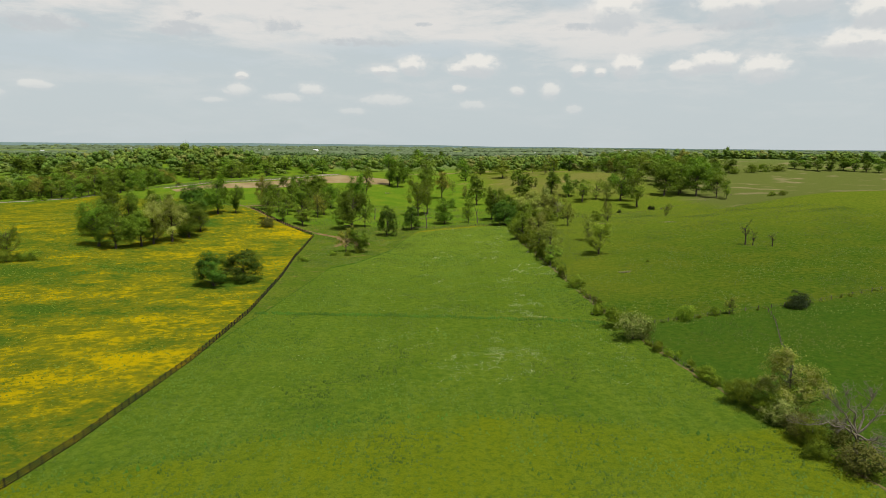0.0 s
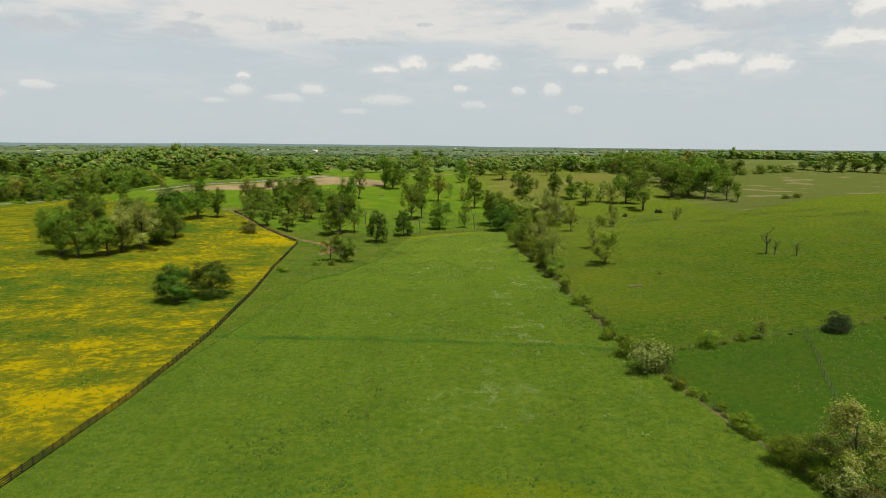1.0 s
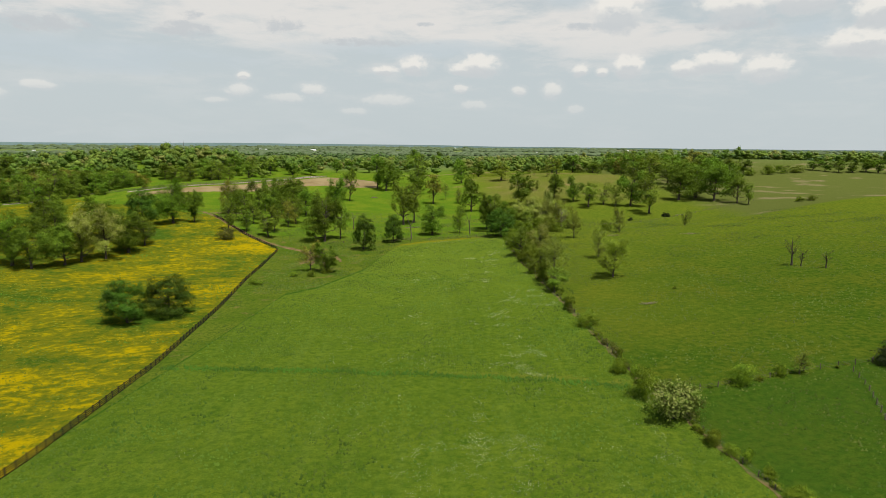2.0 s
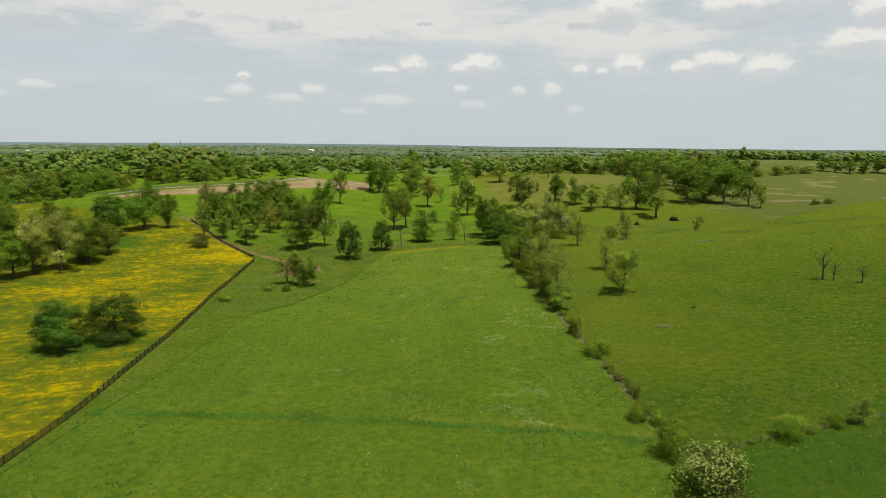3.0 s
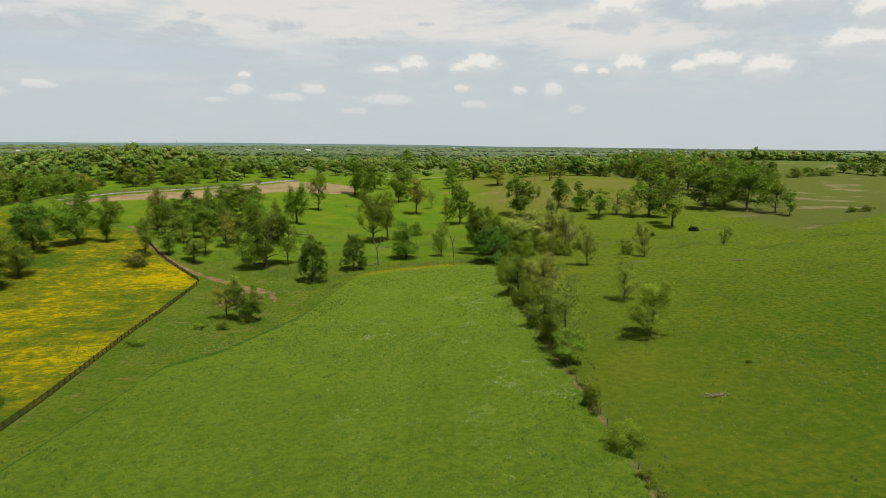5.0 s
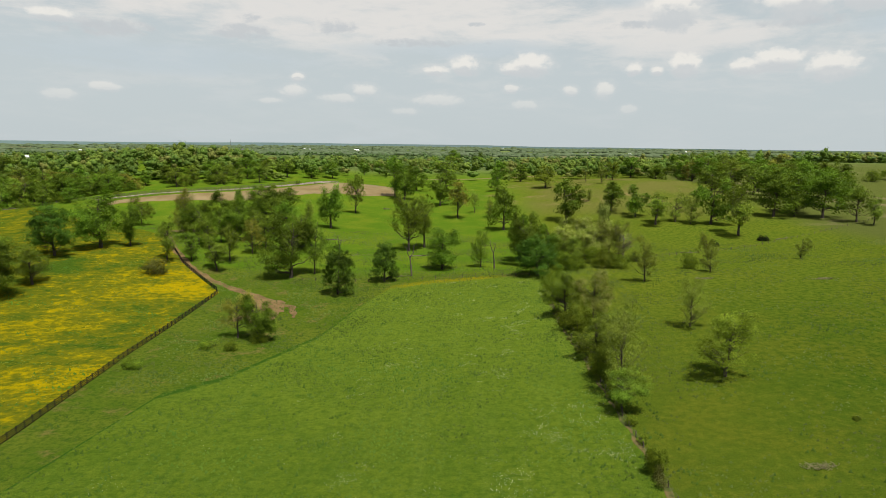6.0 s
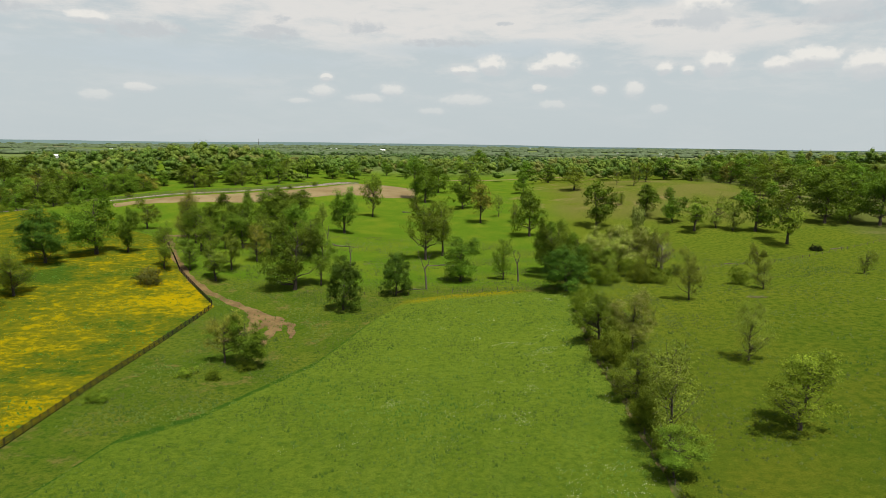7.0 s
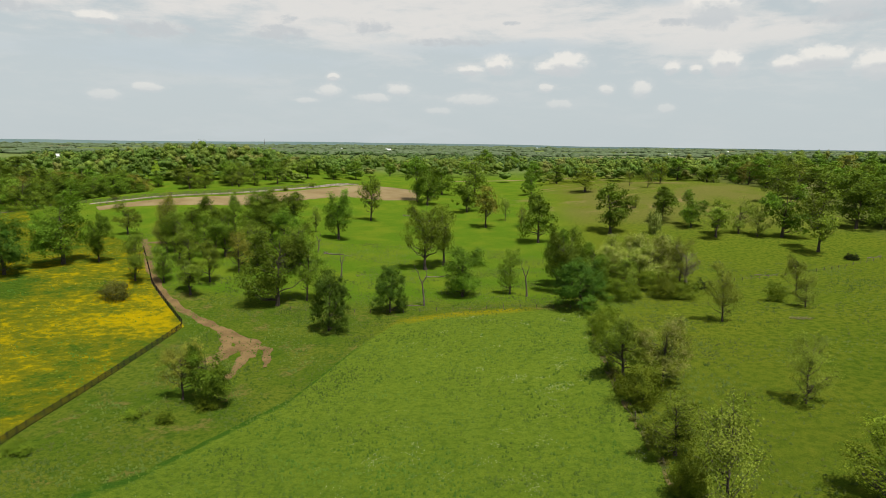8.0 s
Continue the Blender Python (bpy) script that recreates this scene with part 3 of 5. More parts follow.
draped_strip("road", [(-40, 905), (10, 915), (70, 935), (130, 960)], [5, 5, 5, 4], SAND, "pale farm lane crossing distant pasture", "lane", 0.3, 10, 6.0)


def build_distance():
    """Low hills that close the plain, haze painted into their colour."""
    verts, faces, n = [], [], 160
    for j in range(n + 1):
        a = math.radians(-70 + 140 * j / n)
        r = 4700
        top = 30 - 5 * math.tanh(math.degrees(a) / 18.0) + 5 * noise.fractal(Vector((j * 0.09, 0.3, 0.0)), 0.9, 2.0, 3)
        verts += [(r * math.sin(a), r * math.cos(a), 5.0), (r * math.sin(a), r * math.cos(a), top), ((r + 90) * math.sin(a), (r + 90) * math.cos(a), 5.0)]
        if j:
            s = (j - 1) * 3
            faces += [(s, s + 3, s + 4, s + 1), (s + 1, s + 4, s + 5, s + 2)]
    m, k = material("haze_painted_hills")
    # blue-green base colour stands in for the air between
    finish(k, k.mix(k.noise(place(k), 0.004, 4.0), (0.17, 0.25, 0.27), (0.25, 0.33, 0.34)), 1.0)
    tagged(new("backdrop", mesh_from("backdrop", verts, faces, m)), "low wooded hills along the horizon, painted haze blue", "hills", kind="structure")


build_distance()

# ---- trees and shrubs ----
# kind: clusters, leaves a cluster, cluster spread, leaf size, share of clusters with a limb, twigs a cluster, crown base, trunk radius
HABIT = {
    "full": (220, 58, 0.385, 0.118, 0.22, 0, 0.11, 0.21),
    "dome": (330, 56, 0.330, 0.112, 0.1, 0, 0.07, 0.20),
    "open": (180, 50, 0.370, 0.106, 0.34, 1, 0.20, 0.20),
    "airy": (170, 52, 0.355, 0.104, 0.30, 1, 0.18, 0.18),
    "yellow": (190, 52, 0.360, 0.104, 0.3, 1, 0.14, 0.18),
    "pale": (190, 58, 0.370, 0.110, 0.25, 1, 0.14, 0.18),
    "white": (130, 30, 0.65, 0.26, 0.1, 0, 0.0, 0.12),
    "bronze": (160, 46, 0.370, 0.106, 0.4, 1, 0.20, 0.18),
    "sparse": (110, 52, 0.46, 0.105, 0.6, 1, 0.12, 0.17),
    "bush": (160, 50, 0.56, 0.165, 0.12, 0, 0.0, 0.08),
    "thicket": (110, 22, 0.7, 0.26, 0.3, 3, 0.0, 0.08),
    "cedar": (130, 30, 0.5, 0.26, 0.1, 0, 0.0, 0.16),
    "snag": (34, 1, 0.5, 0.22, 1.0, 4, 0.12, 0.30),
    "stub": (24, 7, 0.4, 0.16, 1.0, 3, 0.34, 0.34),
}
LABEL = {
    "full": ("maple_tree", "leafy dark-green deciduous tree standing in the grass", "tree"),
    "dome": ("round_tree", "dense round-headed dark-green tree in the grass", "tree"),
    "open": ("ash_tree", "open-crowned tree with fresh light-green spring leaves", "tree"),
    "airy": ("young_tree", "airy young tree with thin crown and visible stems", "tree"),
    "yellow": ("spring_tree", "small tree with bright yellow-green new leaves", "tree"),
    "pale": ("locust_tree", "pale green flowering tree with thin airy crown", "tree"),
    "white": ("flowering_shrub", "rounded shrub covered with creamy white blossom", "shrub"),
    "bronze": ("budding_tree", "tree with bronze-tinted young leaves", "tree"),
    "sparse": ("sparse_tree", "thin tree with few leaves and visible grey branches", "tree"),
    "bush": ("bush", "low green leafy bush on the ground", "bush"),
    "thicket": ("thicket_bush", "rounded olive-brown twiggy bush in the meadow", "bush"),
    "cedar": ("cedar_bush", "dense dark-green rounded cedar in the pasture", "cedar"),
    "stub": ("broken_tree", "dark broken dead trunk with stubby branches", "dead tree"),
    "snag": ("dead_snag", "weathered dead tree with bare forked branches", "dead tree"),
}


def tube(verts, faces, points, radii, sides=5):
    start = len(verts)
    for j, (p, r) in enumerate(zip(points, radii)):
        along = (points[min(j + 1, len(points) - 1)] - points[max(j - 1, 0)]).normalized()
        u = along.cross(Vector((0.31, 0.93, 0.17))).normalized()
        v = along.cross(u)
        for s in range(sides):
            a = 2 * math.pi * s / sides
            verts.append(p + (u * math.cos(a) + v * math.sin(a)) * r)
        if j:
            b = start + (j - 1) * sides
            faces += [(b + s, b + (s + 1) % sides, b + sides + (s + 1) % sides, b + sides + s) for s in range(sides)]


def crown_points(kind, rng, count, base):
    """Places of leaf clusters for a plant 10 m high: rounded lobes set round the stem, with gaps between them."""
    pts = []
    if base == 0.0:
        lobes = [(Vector((rng.gauss(0, 2.0), rng.gauss(0, 2.0), rng.uniform(0.5, 5.5))), rng.uniform(2.2, 3.4)) for _ in range(7)]
        lobes.append((Vector((0, 0, 3.5)), 4.0))
        if kind == "cedar":
            lobes = [(Vector((rng.uniform(-1, 1) * (4.0 - z * 0.4), rng.uniform(-1, 1) * (4.0 - z * 0.4), z)), 2.8 - z * 0.13) for z in (0.5, 0.8, 1.5, 2.5, 3.5, 5.0, 6.5, 8.0)] + [(Vector((0, 0, 2.5)), 4.0)]
    elif kind == "dome":
        lobes = []
        for j in range(30):
            f, a = rng.uniform(0.0, 1.0), j * 2.4 + rng.uniform(-0.4, 0.4)
            reach = 3.4 * math.sqrt(max(0.05, 1.0 - (f * 1.25 - 0.3) ** 2)) * rng.uniform(0.75, 1.05)
            lobes.append((Vector((math.cos(a) * reach, math.sin(a) * reach, 1.0 + 7.5 * f)), rng.uniform(0.9, 1.6)))
        lobes.append((Vector((0, 0, 5.0)), 3.4))
    else:
        # a crown is one, two or three leaders, each with boughs of uneven reach round it
        low, lobes = 10.0 * base + 0.7, []
        turn = rng.uniform(0, 6.28)
        leaders = rng.choice((1, 2, 2, 3))
        for q in range(leaders):
            off = 0.0 if leaders == 1 else rng.uniform(1.3, 2.3)
            cx, cy = math.cos(turn + q * 6.28 / leaders) * off, math.sin(turn + q * 6.28 / leaders) * off
            high = 8.9 if q == 0 else rng.uniform(6.2, 8.6)
            wide = (3.4 if leaders == 1 else 2.2) * rng.uniform(0.8, 1.2)
            widest = rng.uniform(0.25, 0.6)
            thin_side = rng.uniform(0, 6.28)
            for j in range(21 if leaders == 1 else 13 if leaders == 2 else 10):
                f = rng.random()
                reach = wide * (1.0 - abs(f - widest) / max(widest, 1.0 - widest)) ** 0.6 * rng.uniform(0.45, 1.3)
                a = j * 2.4 + rng.uniform(-0.6, 0.6)
                reach *= 1.0 - 0.45 * max(0.0, math.cos(a - thin_side))
                lobes.append((Vector((cx + math.cos(a) * reach, cy + math.sin(a) * reach, low + (high - low) * f)), rng.choice((0.6, 0.8, 1.05, 1.35, 1.65) if kind == "full" else (0.5, 0.7, 0.9, 1.15, 1.45)) * rng.uniform(0.9, 1.1)))
            lobes.append((Vector((cx * 1.1, cy * 1.1, high)), rng.uniform(0.7, 1.1)))
    weights = [r * r for _, r in lobes]
    while len(pts) < count:
        c, r = rng.choices(lobes, weights)[0]
        d = Vector((rng.gauss(0, 1), rng.gauss(0, 1), rng.gauss(0.45, 1))).normalized()
        p = c + d * r * rng.uniform(0.72, 1.0)
        if p.z > 0.2:
            pts.append((p, d))
    return pts


def plant_meshes(kind, seed, thin=1.0, coarse=1.0):
    """Wood and leaf meshes of a plant about 10 m high and 10 m wide."""
    clusters, leaves, spread, size, limbs, twigs, base, girth = HABIT[kind]
    rng = random.Random(seed * 77 + len(kind))
    pts = crown_points(kind, rng, int(clusters * thin), base)
    wood_v, wood_f = [], []
    lean = Vector((rng.uniform(-0.5, 0.5), rng.uniform(-0.5, 0.5), 0))
    top = 8.2 if base > 0 else 5.0
    spine = [Vector((0, 0, -0.4)) + (lean * (j / 6) ** 2 + Vector((rng.uniform(-0.12, 0.12), rng.uniform(-0.12, 0.12), 0))) * (j > 0) + Vector((0, 0, (top + 0.4) * j / 6)) for j in range(7)]
    tube(wood_v, wood_f, spine, [girth * (1.25 - j / 5.2) if j else girth * 1.7 for j in range(7)], 6)
    for p, _ in pts:
        if rng.random() < limbs:
            h = max(10.0 * base * 0.8, min(p.z - 0.25 * math.hypot(p.x, p.y) - 0.8, top - 0.4)) * rng.uniform(0.75, 1.0)
            f = max(0.0, min(5.99, (h + 0.4) / (top + 0.4) * 6))
            a = spine[int(f)].lerp(spine[int(f) + 1], f - int(f))
            bend = a.lerp(p, 0.5) + Vector((rng.uniform(-0.4, 0.4), rng.uniform(-0.4, 0.4), -0.3))
            line = [a, a.lerp(bend, 0.5) + Vector((0, 0, rng.uniform(-0.1, 0.25))), bend, bend.lerp(p, 0.55) + Vector((rng.uniform(-0.2, 0.2), rng.uniform(-0.2, 0.2), 0.1)), p]
            r = girth * rng.uniform(0.24, 0.48) * (1.0 - 0.06 * h)
            tube(wood_v, wood_f, line, [r, r * 0.8, r * 0.6, r * 0.42, r * 0.2], 4)
            for _ in range(twigs):
                q = p + Vector((rng.gauss(0, 0.55), rng.gauss(0, 0.55), rng.gauss(0.35, 0.5)))
                tube(wood_v, wood_f, [p - (q - p) * 0.1, p.lerp(q, 0.4) + Vector((rng.uniform(-0.1, 0.1), 0, 0)), q], [0.035, 0.025, 0.01], 3)
    leaf_v, leaf_f = [], []
    for p, swell in pts:
        out = (swell + Vector((p.x, p.y, (p.z - 4.0) * 0.8 + 1.5)).normalized() * 0.6).normalized()
        own = spread * rng.uniform(0.7, 1.35)
        for _ in range(int(leaves * rng.uniform(0.7, 1.3) / coarse ** 1.6)):
            c = p + Vector((rng.gauss(0, own), rng.gauss(0, own), rng.gauss(0, own * 0.7)))
            c.z = max(c.z, 0.1)
            n = (out * 1.1 + Vector((rng.gauss(0, 0.45), rng.gauss(0, 0.45), rng.gauss(0.15, 0.42)))).normalized()
            u = n.cross(Vector((rng.gauss(0, 1), rng.gauss(0, 1), rng.gauss(0, 1)))).normalized()
            v = n.cross(u)
            s = size * coarse * rng.uniform(0.6, 1.3)
            b = len(leaf_v)
            leaf_v += [c - u * s, c - v * s * 0.62 + n * s * 0.2, c + u * s, c + v * s * 0.62 + n * s * 0.2]
            leaf_f.append((b, b + 1, b + 2, b + 3))
    # bring the whole to 10 m by 9.6 m
    cloud = np.array([tuple(v) for v in (leaf_v if len(leaf_v) > 400 else wood_v)])
    up = 10.0 / np.percentile(cloud[:, 2], 99.3)
    out = 4.8 / np.percentile(np.abs(cloud[:, :2]), 97.5)
    wood_v = [(v.x * out, v.y * out, v.z * up) for v in wood_v]
    leaf_v = [(v.x * out, v.y * out, v.z * up) for v in leaf_v]
    name = LABEL[kind][0]
    wood = mesh_from(name + "_wood", wood_v, wood_f, PALE_BARK if kind == "snag" else BARK, True)
    return wood, (mesh_from(name + "_leaves", leaf_v, leaf_f, LEAF[kind]) if leaf_f else None)


STOCK, PLANTED = {}, {}


def stock(kind, v, coarse=1.0):
    """One plant of a kind, made once; later ones are copies of it."""
    if (kind, v, coarse) not in STOCK:
        name, label, category = LABEL[kind]
        thing = tagged(new(name), label, category, group=category + "s")
        wood, leaves = plant_meshes(kind, v + 1, 1.0 / coarse ** 0.5, coarse)
        for part_name, me in (("trunk" if HABIT[kind][6] > 0 else "stems", wood), ("crown" if HABIT[kind][6] > 0 else "foliage", leaves)):
            if me:
                new(part_name, me).parent = thing
        STOCK[kind, v, coarse] = thing
        return thing, True
    return STOCK[kind, v, coarse], False


VARIANTS = {"full": 7, "open": 6, "bush": 4, "sparse": 4, "pale": 3, "airy": 4, "bronze": 3, "snag": 2}


def plant(kind, x, y, high, wide, sink=0.1, coarse=1.0):
    PLANTED[kind] = count = PLANTED.get(kind, -1) + 1
    rng = random.Random(int(x * 10) * 31 + int(y * 10))
    if kind in ("full", "open"):
        wide = min(wide, high)
    thing, fresh = stock(kind, count % VARIANTS.get(kind, 2), coarse)
    m = pose(x, y, level(x, y) - sink, rng.uniform(-3, 3), rng.uniform(-3, 3), rng.uniform(0, 360)) @ Matrix.Diagonal((wide / 9.6, wide / 9.6, high / 10.0, 1))
    if fresh:
        thing.matrix_basis = m
        return thing
    return copy_thing(thing, m @ Matrix.Diagonal((1 / thing.scale.x, 1 / thing.scale.y, 1 / thing.scale.z, 1)))


plant("dome", -140.0, 379.3, 20.2, 16.9)
plant("airy", -152.9, 467.8, 15.4, 12.9)
plant("airy", -98.0, 385.9, 18.0, 9.9)
plant("thicket", -94.0, 367.5, 6.4, 9.7)
plant("sparse", -107.9, 423.4, 20.9, 9.9)
plant("open", -97.3, 413.0, 18.3, 12.4)
plant("full", -95.8, 440.1, 21.0, 13.3)
plant("airy", -97.6, 462.6, 21.1, 8.3)
plant("bronze", -70.3, 405.1, 15.0, 9.4)
plant("open", -75.1, 378.9, 12.5, 11.3)
plant("full", -45.0, 375.8, 24.7, 17.4)
plant("full", -80.0, 462.7, 21.5, 21.6)
plant("full", -93.1, 477.0, 20.3, 12.2)
plant("full", -52.3, 473.7, 22.7, 13.7)
plant("sparse", -68.8, 491.6, 13.1, 6.2, 0.1, 1.6)
plant("open", -51.1, 536.9, 25.2, 13.5, 0.1, 1.6)
plant("full", -34.7, 605.2, 30.0, 15.9, 0.1, 1.6)
plant("full", -26.3, 596.0, 21.5, 16.3, 0.1, 1.6)
plant("full", -22.9, 650.7, 19.2, 25.1, 0.1, 1.6)
plant("full", 0.5, 578.4, 21.4, 16.2, 0.1, 1.6)
plant("open", 0.5, 667.1, 28.7, 22.4, 0.1, 1.6)
plant("bronze", 14.2, 531.7, 23.1, 14.9, 0.1, 1.6)
plant("sparse", 24.5, 553.8, 14.7, 7.9, 0.1, 1.6)
plant("sparse", 33.6, 535.1, 13.1, 8.1, 0.1, 1.6)
plant("full", 40.9, 495.7, 25.0, 16.5, 0.1, 1.6)
plant("open", -5.2, 426.1, 25.8, 14.4)
plant("open", 1.0, 434.9, 23.9, 13.5)
plant("full", 12.0, 390.0, 16.6, 12.2)
plant("airy", 27.2, 392.5, 15.1, 7.0)
plant("dome", -8.6, 372.0, 14.4, 9.5)
plant("dome", -22.4, 355.1, 16.8, 11.0)
plant("airy", -37.6, 382.2, 22.3, 9.8)
plant("dome", 48.0, 374.4, 14.8, 14.7)
plant("full", 45.0, 392.8, 21.1, 11.0)
plant("open", 48.4, 405.6, 20.0, 10.9)
plant("full", 79.7, 526.0, 26.1, 19.7, 0.1, 1.6)
plant("pale", 66.3, 406.8, 16.8, 13.6)
plant("pale", 76.1, 413.2, 17.6, 11.9)
plant("pale", 85.2, 426.7, 15.3, 11.8)
plant("white", 102.8, 528.0, 13.3, 9.0, 0.1, 1.6)
plant("sparse", 87.4, 417.5, 15.9, 9.3)
plant("bush", 65.9, 386.6, 4.0, 6.7)
plant("bush", 75.2, 387.0, 7.5, 10.5)
plant("bush", 72.8, 397.9, 6.8, 9.3)
plant("cedar", 89.9, 402.6, 3.8, 4.1)
plant("sparse", 83.4, 360.3, 16.3, 8.1)
plant("sparse", 117.9, 397.3, 12.6, 6.5)
plant("bush", 107.3, 384.5, 6.3, 6.5)
plant("cedar", 176.4, 475.5, 3.2, 3.4)
plant("full", 113.1, 557.5, 20.0, 16.8, 0.1, 1.6)
plant("full", 126.6, 546.1, 20.0, 15.0, 0.1, 1.6)
plant("airy", 133.6, 525.6, 18.8, 18.8, 0.1, 1.6)
plant("sparse", 147.5, 533.5, 19.4, 14.4, 0.1, 1.6)
plant("sparse", 154.9, 528.0, 15.9, 10.6, 0.1, 1.6)
plant("full", 166.7, 526.9, 26.5, 20.4, 0.1, 1.6)
plant("open", 170.2, 495.7, 30.8, 21.1, 0.1, 1.6)
plant("full", 210.3, 542.6, 25.5, 21.1, 0.1, 1.6)
plant("open", 222.3, 541.4, 13.3, 10.8, 0.1, 1.6)
plant("full", 195.6, 848.3, 22.2, 26.4, 0.1, 1.6)
plant("sparse", 126.6, 660.7, 14.2, 7.4, 0.1, 1.6)
plant("sparse", 116.0, 672.6, 12.5, 6.8, 0.1, 1.6)
plant("yellow", 141.3, 686.6, 15.7, 12.1, 0.1, 1.6)
plant("yellow", 81.3, 655.7, 17.5, 19.8, 0.1, 1.6)
plant("white", 232.4, 872.0, 14.1, 11.8, 0.1, 1.6)
plant("sparse", 104.8, 590.6, 9.3, 7.1, 0.1, 1.6)
plant("yellow", 78.6, 276.7, 14.5, 11.4)
plant("sparse", 81.9, 309.0, 13.2, 7.5)
plant("stub", 145.1, 275.2, 12.0, 6.1)
plant("stub", 147.5, 273.2, 7.3, 4.5)
plant("stub", 153.7, 268.3, 7.0, 4.5)
plant("bush", 54.8, 222.5, 4.6, 6.7)
plant("bush", 53.3, 186.2, 4.2, 4.3)
plant("white", 56.1, 161.7, 7.4, 10.2)
plant("bush", 54.1, 172.6, 6.1, 6.9)
plant("cedar", 114.7, 183.4, 5.0, 8.4)
plant("bush", 76.7, 176.7, 4.8, 5.7)
plant("sparse", 91.4, 179.7, 5.6, 3.8)
plant("bush", 87.1, 179.4, 3.2, 3.1)
plant("pale", 70.1, 112.0, 13.7, 11.5)
plant("bush", 67.4, 99.7, 5.4, 6.4)
plant("bush", 64.0, 118.7, 5.1, 8.1)
plant("bush", 66.4, 112.3, 5.9, 6.6)
plant("thicket", 66.4, 104.0, 5.2, 7.1)
plant("white", 66.8, 108.0, 5.0, 6.0)
plant("thicket", 68.6, 91.0, 5.6, 8.6)
plant("thicket", 71.4, 99.0, 5.0, 7.0)
plant("bush", 66.0, 96.0, 3.4, 5.0)
plant("bush", 62.7, 131.3, 3.5, 5.1)
plant("bush", 59.1, 151.0, 2.7, 3.5)
plant("dome", -80.2, 231.2, 14.2, 12.8, 1.0)
plant("dome", -72.0, 241.0, 13.2, 14.4, 1.2)
plant("bronze", -40.3, 309.2, 13.1, 9.7)
plant("full", -33.5, 306.9, 12.0, 9.0)
plant("bush", -33.0, 305.0, 3.6, 5.2)
plant("bush", -38.1, 298.3, 3.0, 3.7)
plant("bush", -45.5, 300.0, 2.1, 4.6)
plant("bush", -57.2, 285.0, 2.1, 5.9)
plant("full", -156.6, 298.5, 21.7, 15.2)
plant("full", -147.2, 295.5, 16.2, 14.5)
plant("full", -153.4, 324.8, 22.9, 17.1)
plant("full", -178.3, 357.6, 19.4, 22.6)
plant("pale", -135.7, 310.3, 24.0, 15.2)
plant("pale", -129.6, 318.1, 23.5, 14.5)
plant("full", -138.9, 303.6, 17.2, 13.8)
plant("full", -125.8, 331.0, 18.8, 15.1)
plant("full", -148.0, 353.3, 19.4, 22.4)
plant("bush", -173.4, 323.4, 13.5, 11.7)
plant("open", -125.0, 345.7, 13.8, 11.3)
plant("open", -178.3, 266.1, 14.1, 9.7)
plant("bush", -168.0, 264.0, 4.6, 7.5)
plant("bush", -174.8, 260.0, 5.4, 7.4)
plant("bush", -171.0, 262.5, 3.2, 5.4)
plant("pale", 57.9, 317.0, 15.4, 10.6)
plant("airy", 50.9, 321.2, 13.2, 10.4)
plant("bush", 50.4, 337.8, 9.6, 8.7)
plant("bush", 52.4, 308.6, 9.3, 9.8)
plant("sparse", 55.4, 271.2, 17.6, 11.7)
plant("airy", 53.8, 290.4, 10.0, 9.4)
plant("open", 53.4, 262.0, 8.5, 8.0)
plant("bush", 53.0, 278.6, 7.1, 6.8)
plant("bush", 53.4, 239.5, 4.5, 3.4)
plant("bush", 50.0, 349.6, 7.3, 6.8)
plant("full", -105.1, 424.4, 16.4, 10.3)
plant("open", -90.4, 407.9, 12.3, 8.4)
plant("airy", -90.0, 420.4, 16.0, 7.9)
plant("bronze", -113.9, 435.7, 21.9, 8.0)
plant("full", -87.5, 512.9, 17.6, 15.1, 0.1, 1.6)
plant("open", -82.0, 441.1, 14.3, 9.5)
plant("full", 481.7, 805.5, 14.3, 17.8, 0.1, 1.6)
plant("full", 488.9, 792.7, 15.7, 18.9, 0.1, 1.6)
plant("full", 497.4, 780.2, 15.7, 17.2, 0.1, 1.6)
plant("full", 512.7, 778.0, 14.3, 18.6, 0.1, 1.6)
plant("full", 531.0, 781.4, 17.1, 20.1, 0.1, 1.6)
plant("full", 537.7, 769.7, 15.7, 17.0, 0.1, 1.6)
plant("full", 548.4, 763.4, 14.3, 16.9, 0.1, 1.6)
plant("full", 560.4, 757.3, 15.7, 18.2, 0.1, 1.6)
plant("bush", 387.6, 773.7, 10.0, 15.6, 0.1, 1.6)
plant("bush", 412.4, 780.1, 11.4, 17.2, 0.1, 1.6)
plant("bush", 432.1, 787.1, 10.0, 15.9, 0.1, 1.6)
plant("full", 386.2, 785.7, 20.0, 17.3, 0.1, 1.6)
plant("bush", 449.9, 788.9, 8.6, 17.4, 0.1, 1.6)
plant("bush", 279.2, 493.9, 4.1, 8.2, 0.1, 1.6)
plant("bush", 286.8, 491.8, 4.1, 7.3, 0.1, 1.6)
plant("full", 234.3, 532.3, 29.0, 22.5, 0.1, 1.6)
plant("full", 228.5, 551.9, 26.0, 22.3, 0.1, 1.6)
plant("full", 263.6, 570.7, 26.3, 20.0, 0.1, 1.6)
plant("open", 243.6, 514.0, 21.0, 15.2, 0.1, 1.6)
plant("full", 235.4, 593.5, 25.6, 24.0, 0.1, 1.6)
plant("open", 232.2, 624.1, 23.3, 22.9, 0.1, 1.6)
plant("full", 287.1, 674.5, 27.5, 27.2, 0.1, 1.6)
plant("full", 315.7, 707.8, 25.0, 26.0, 0.1, 1.6)
plant("full", 215.2, 625.0, 21.1, 22.9, 0.1, 1.6)
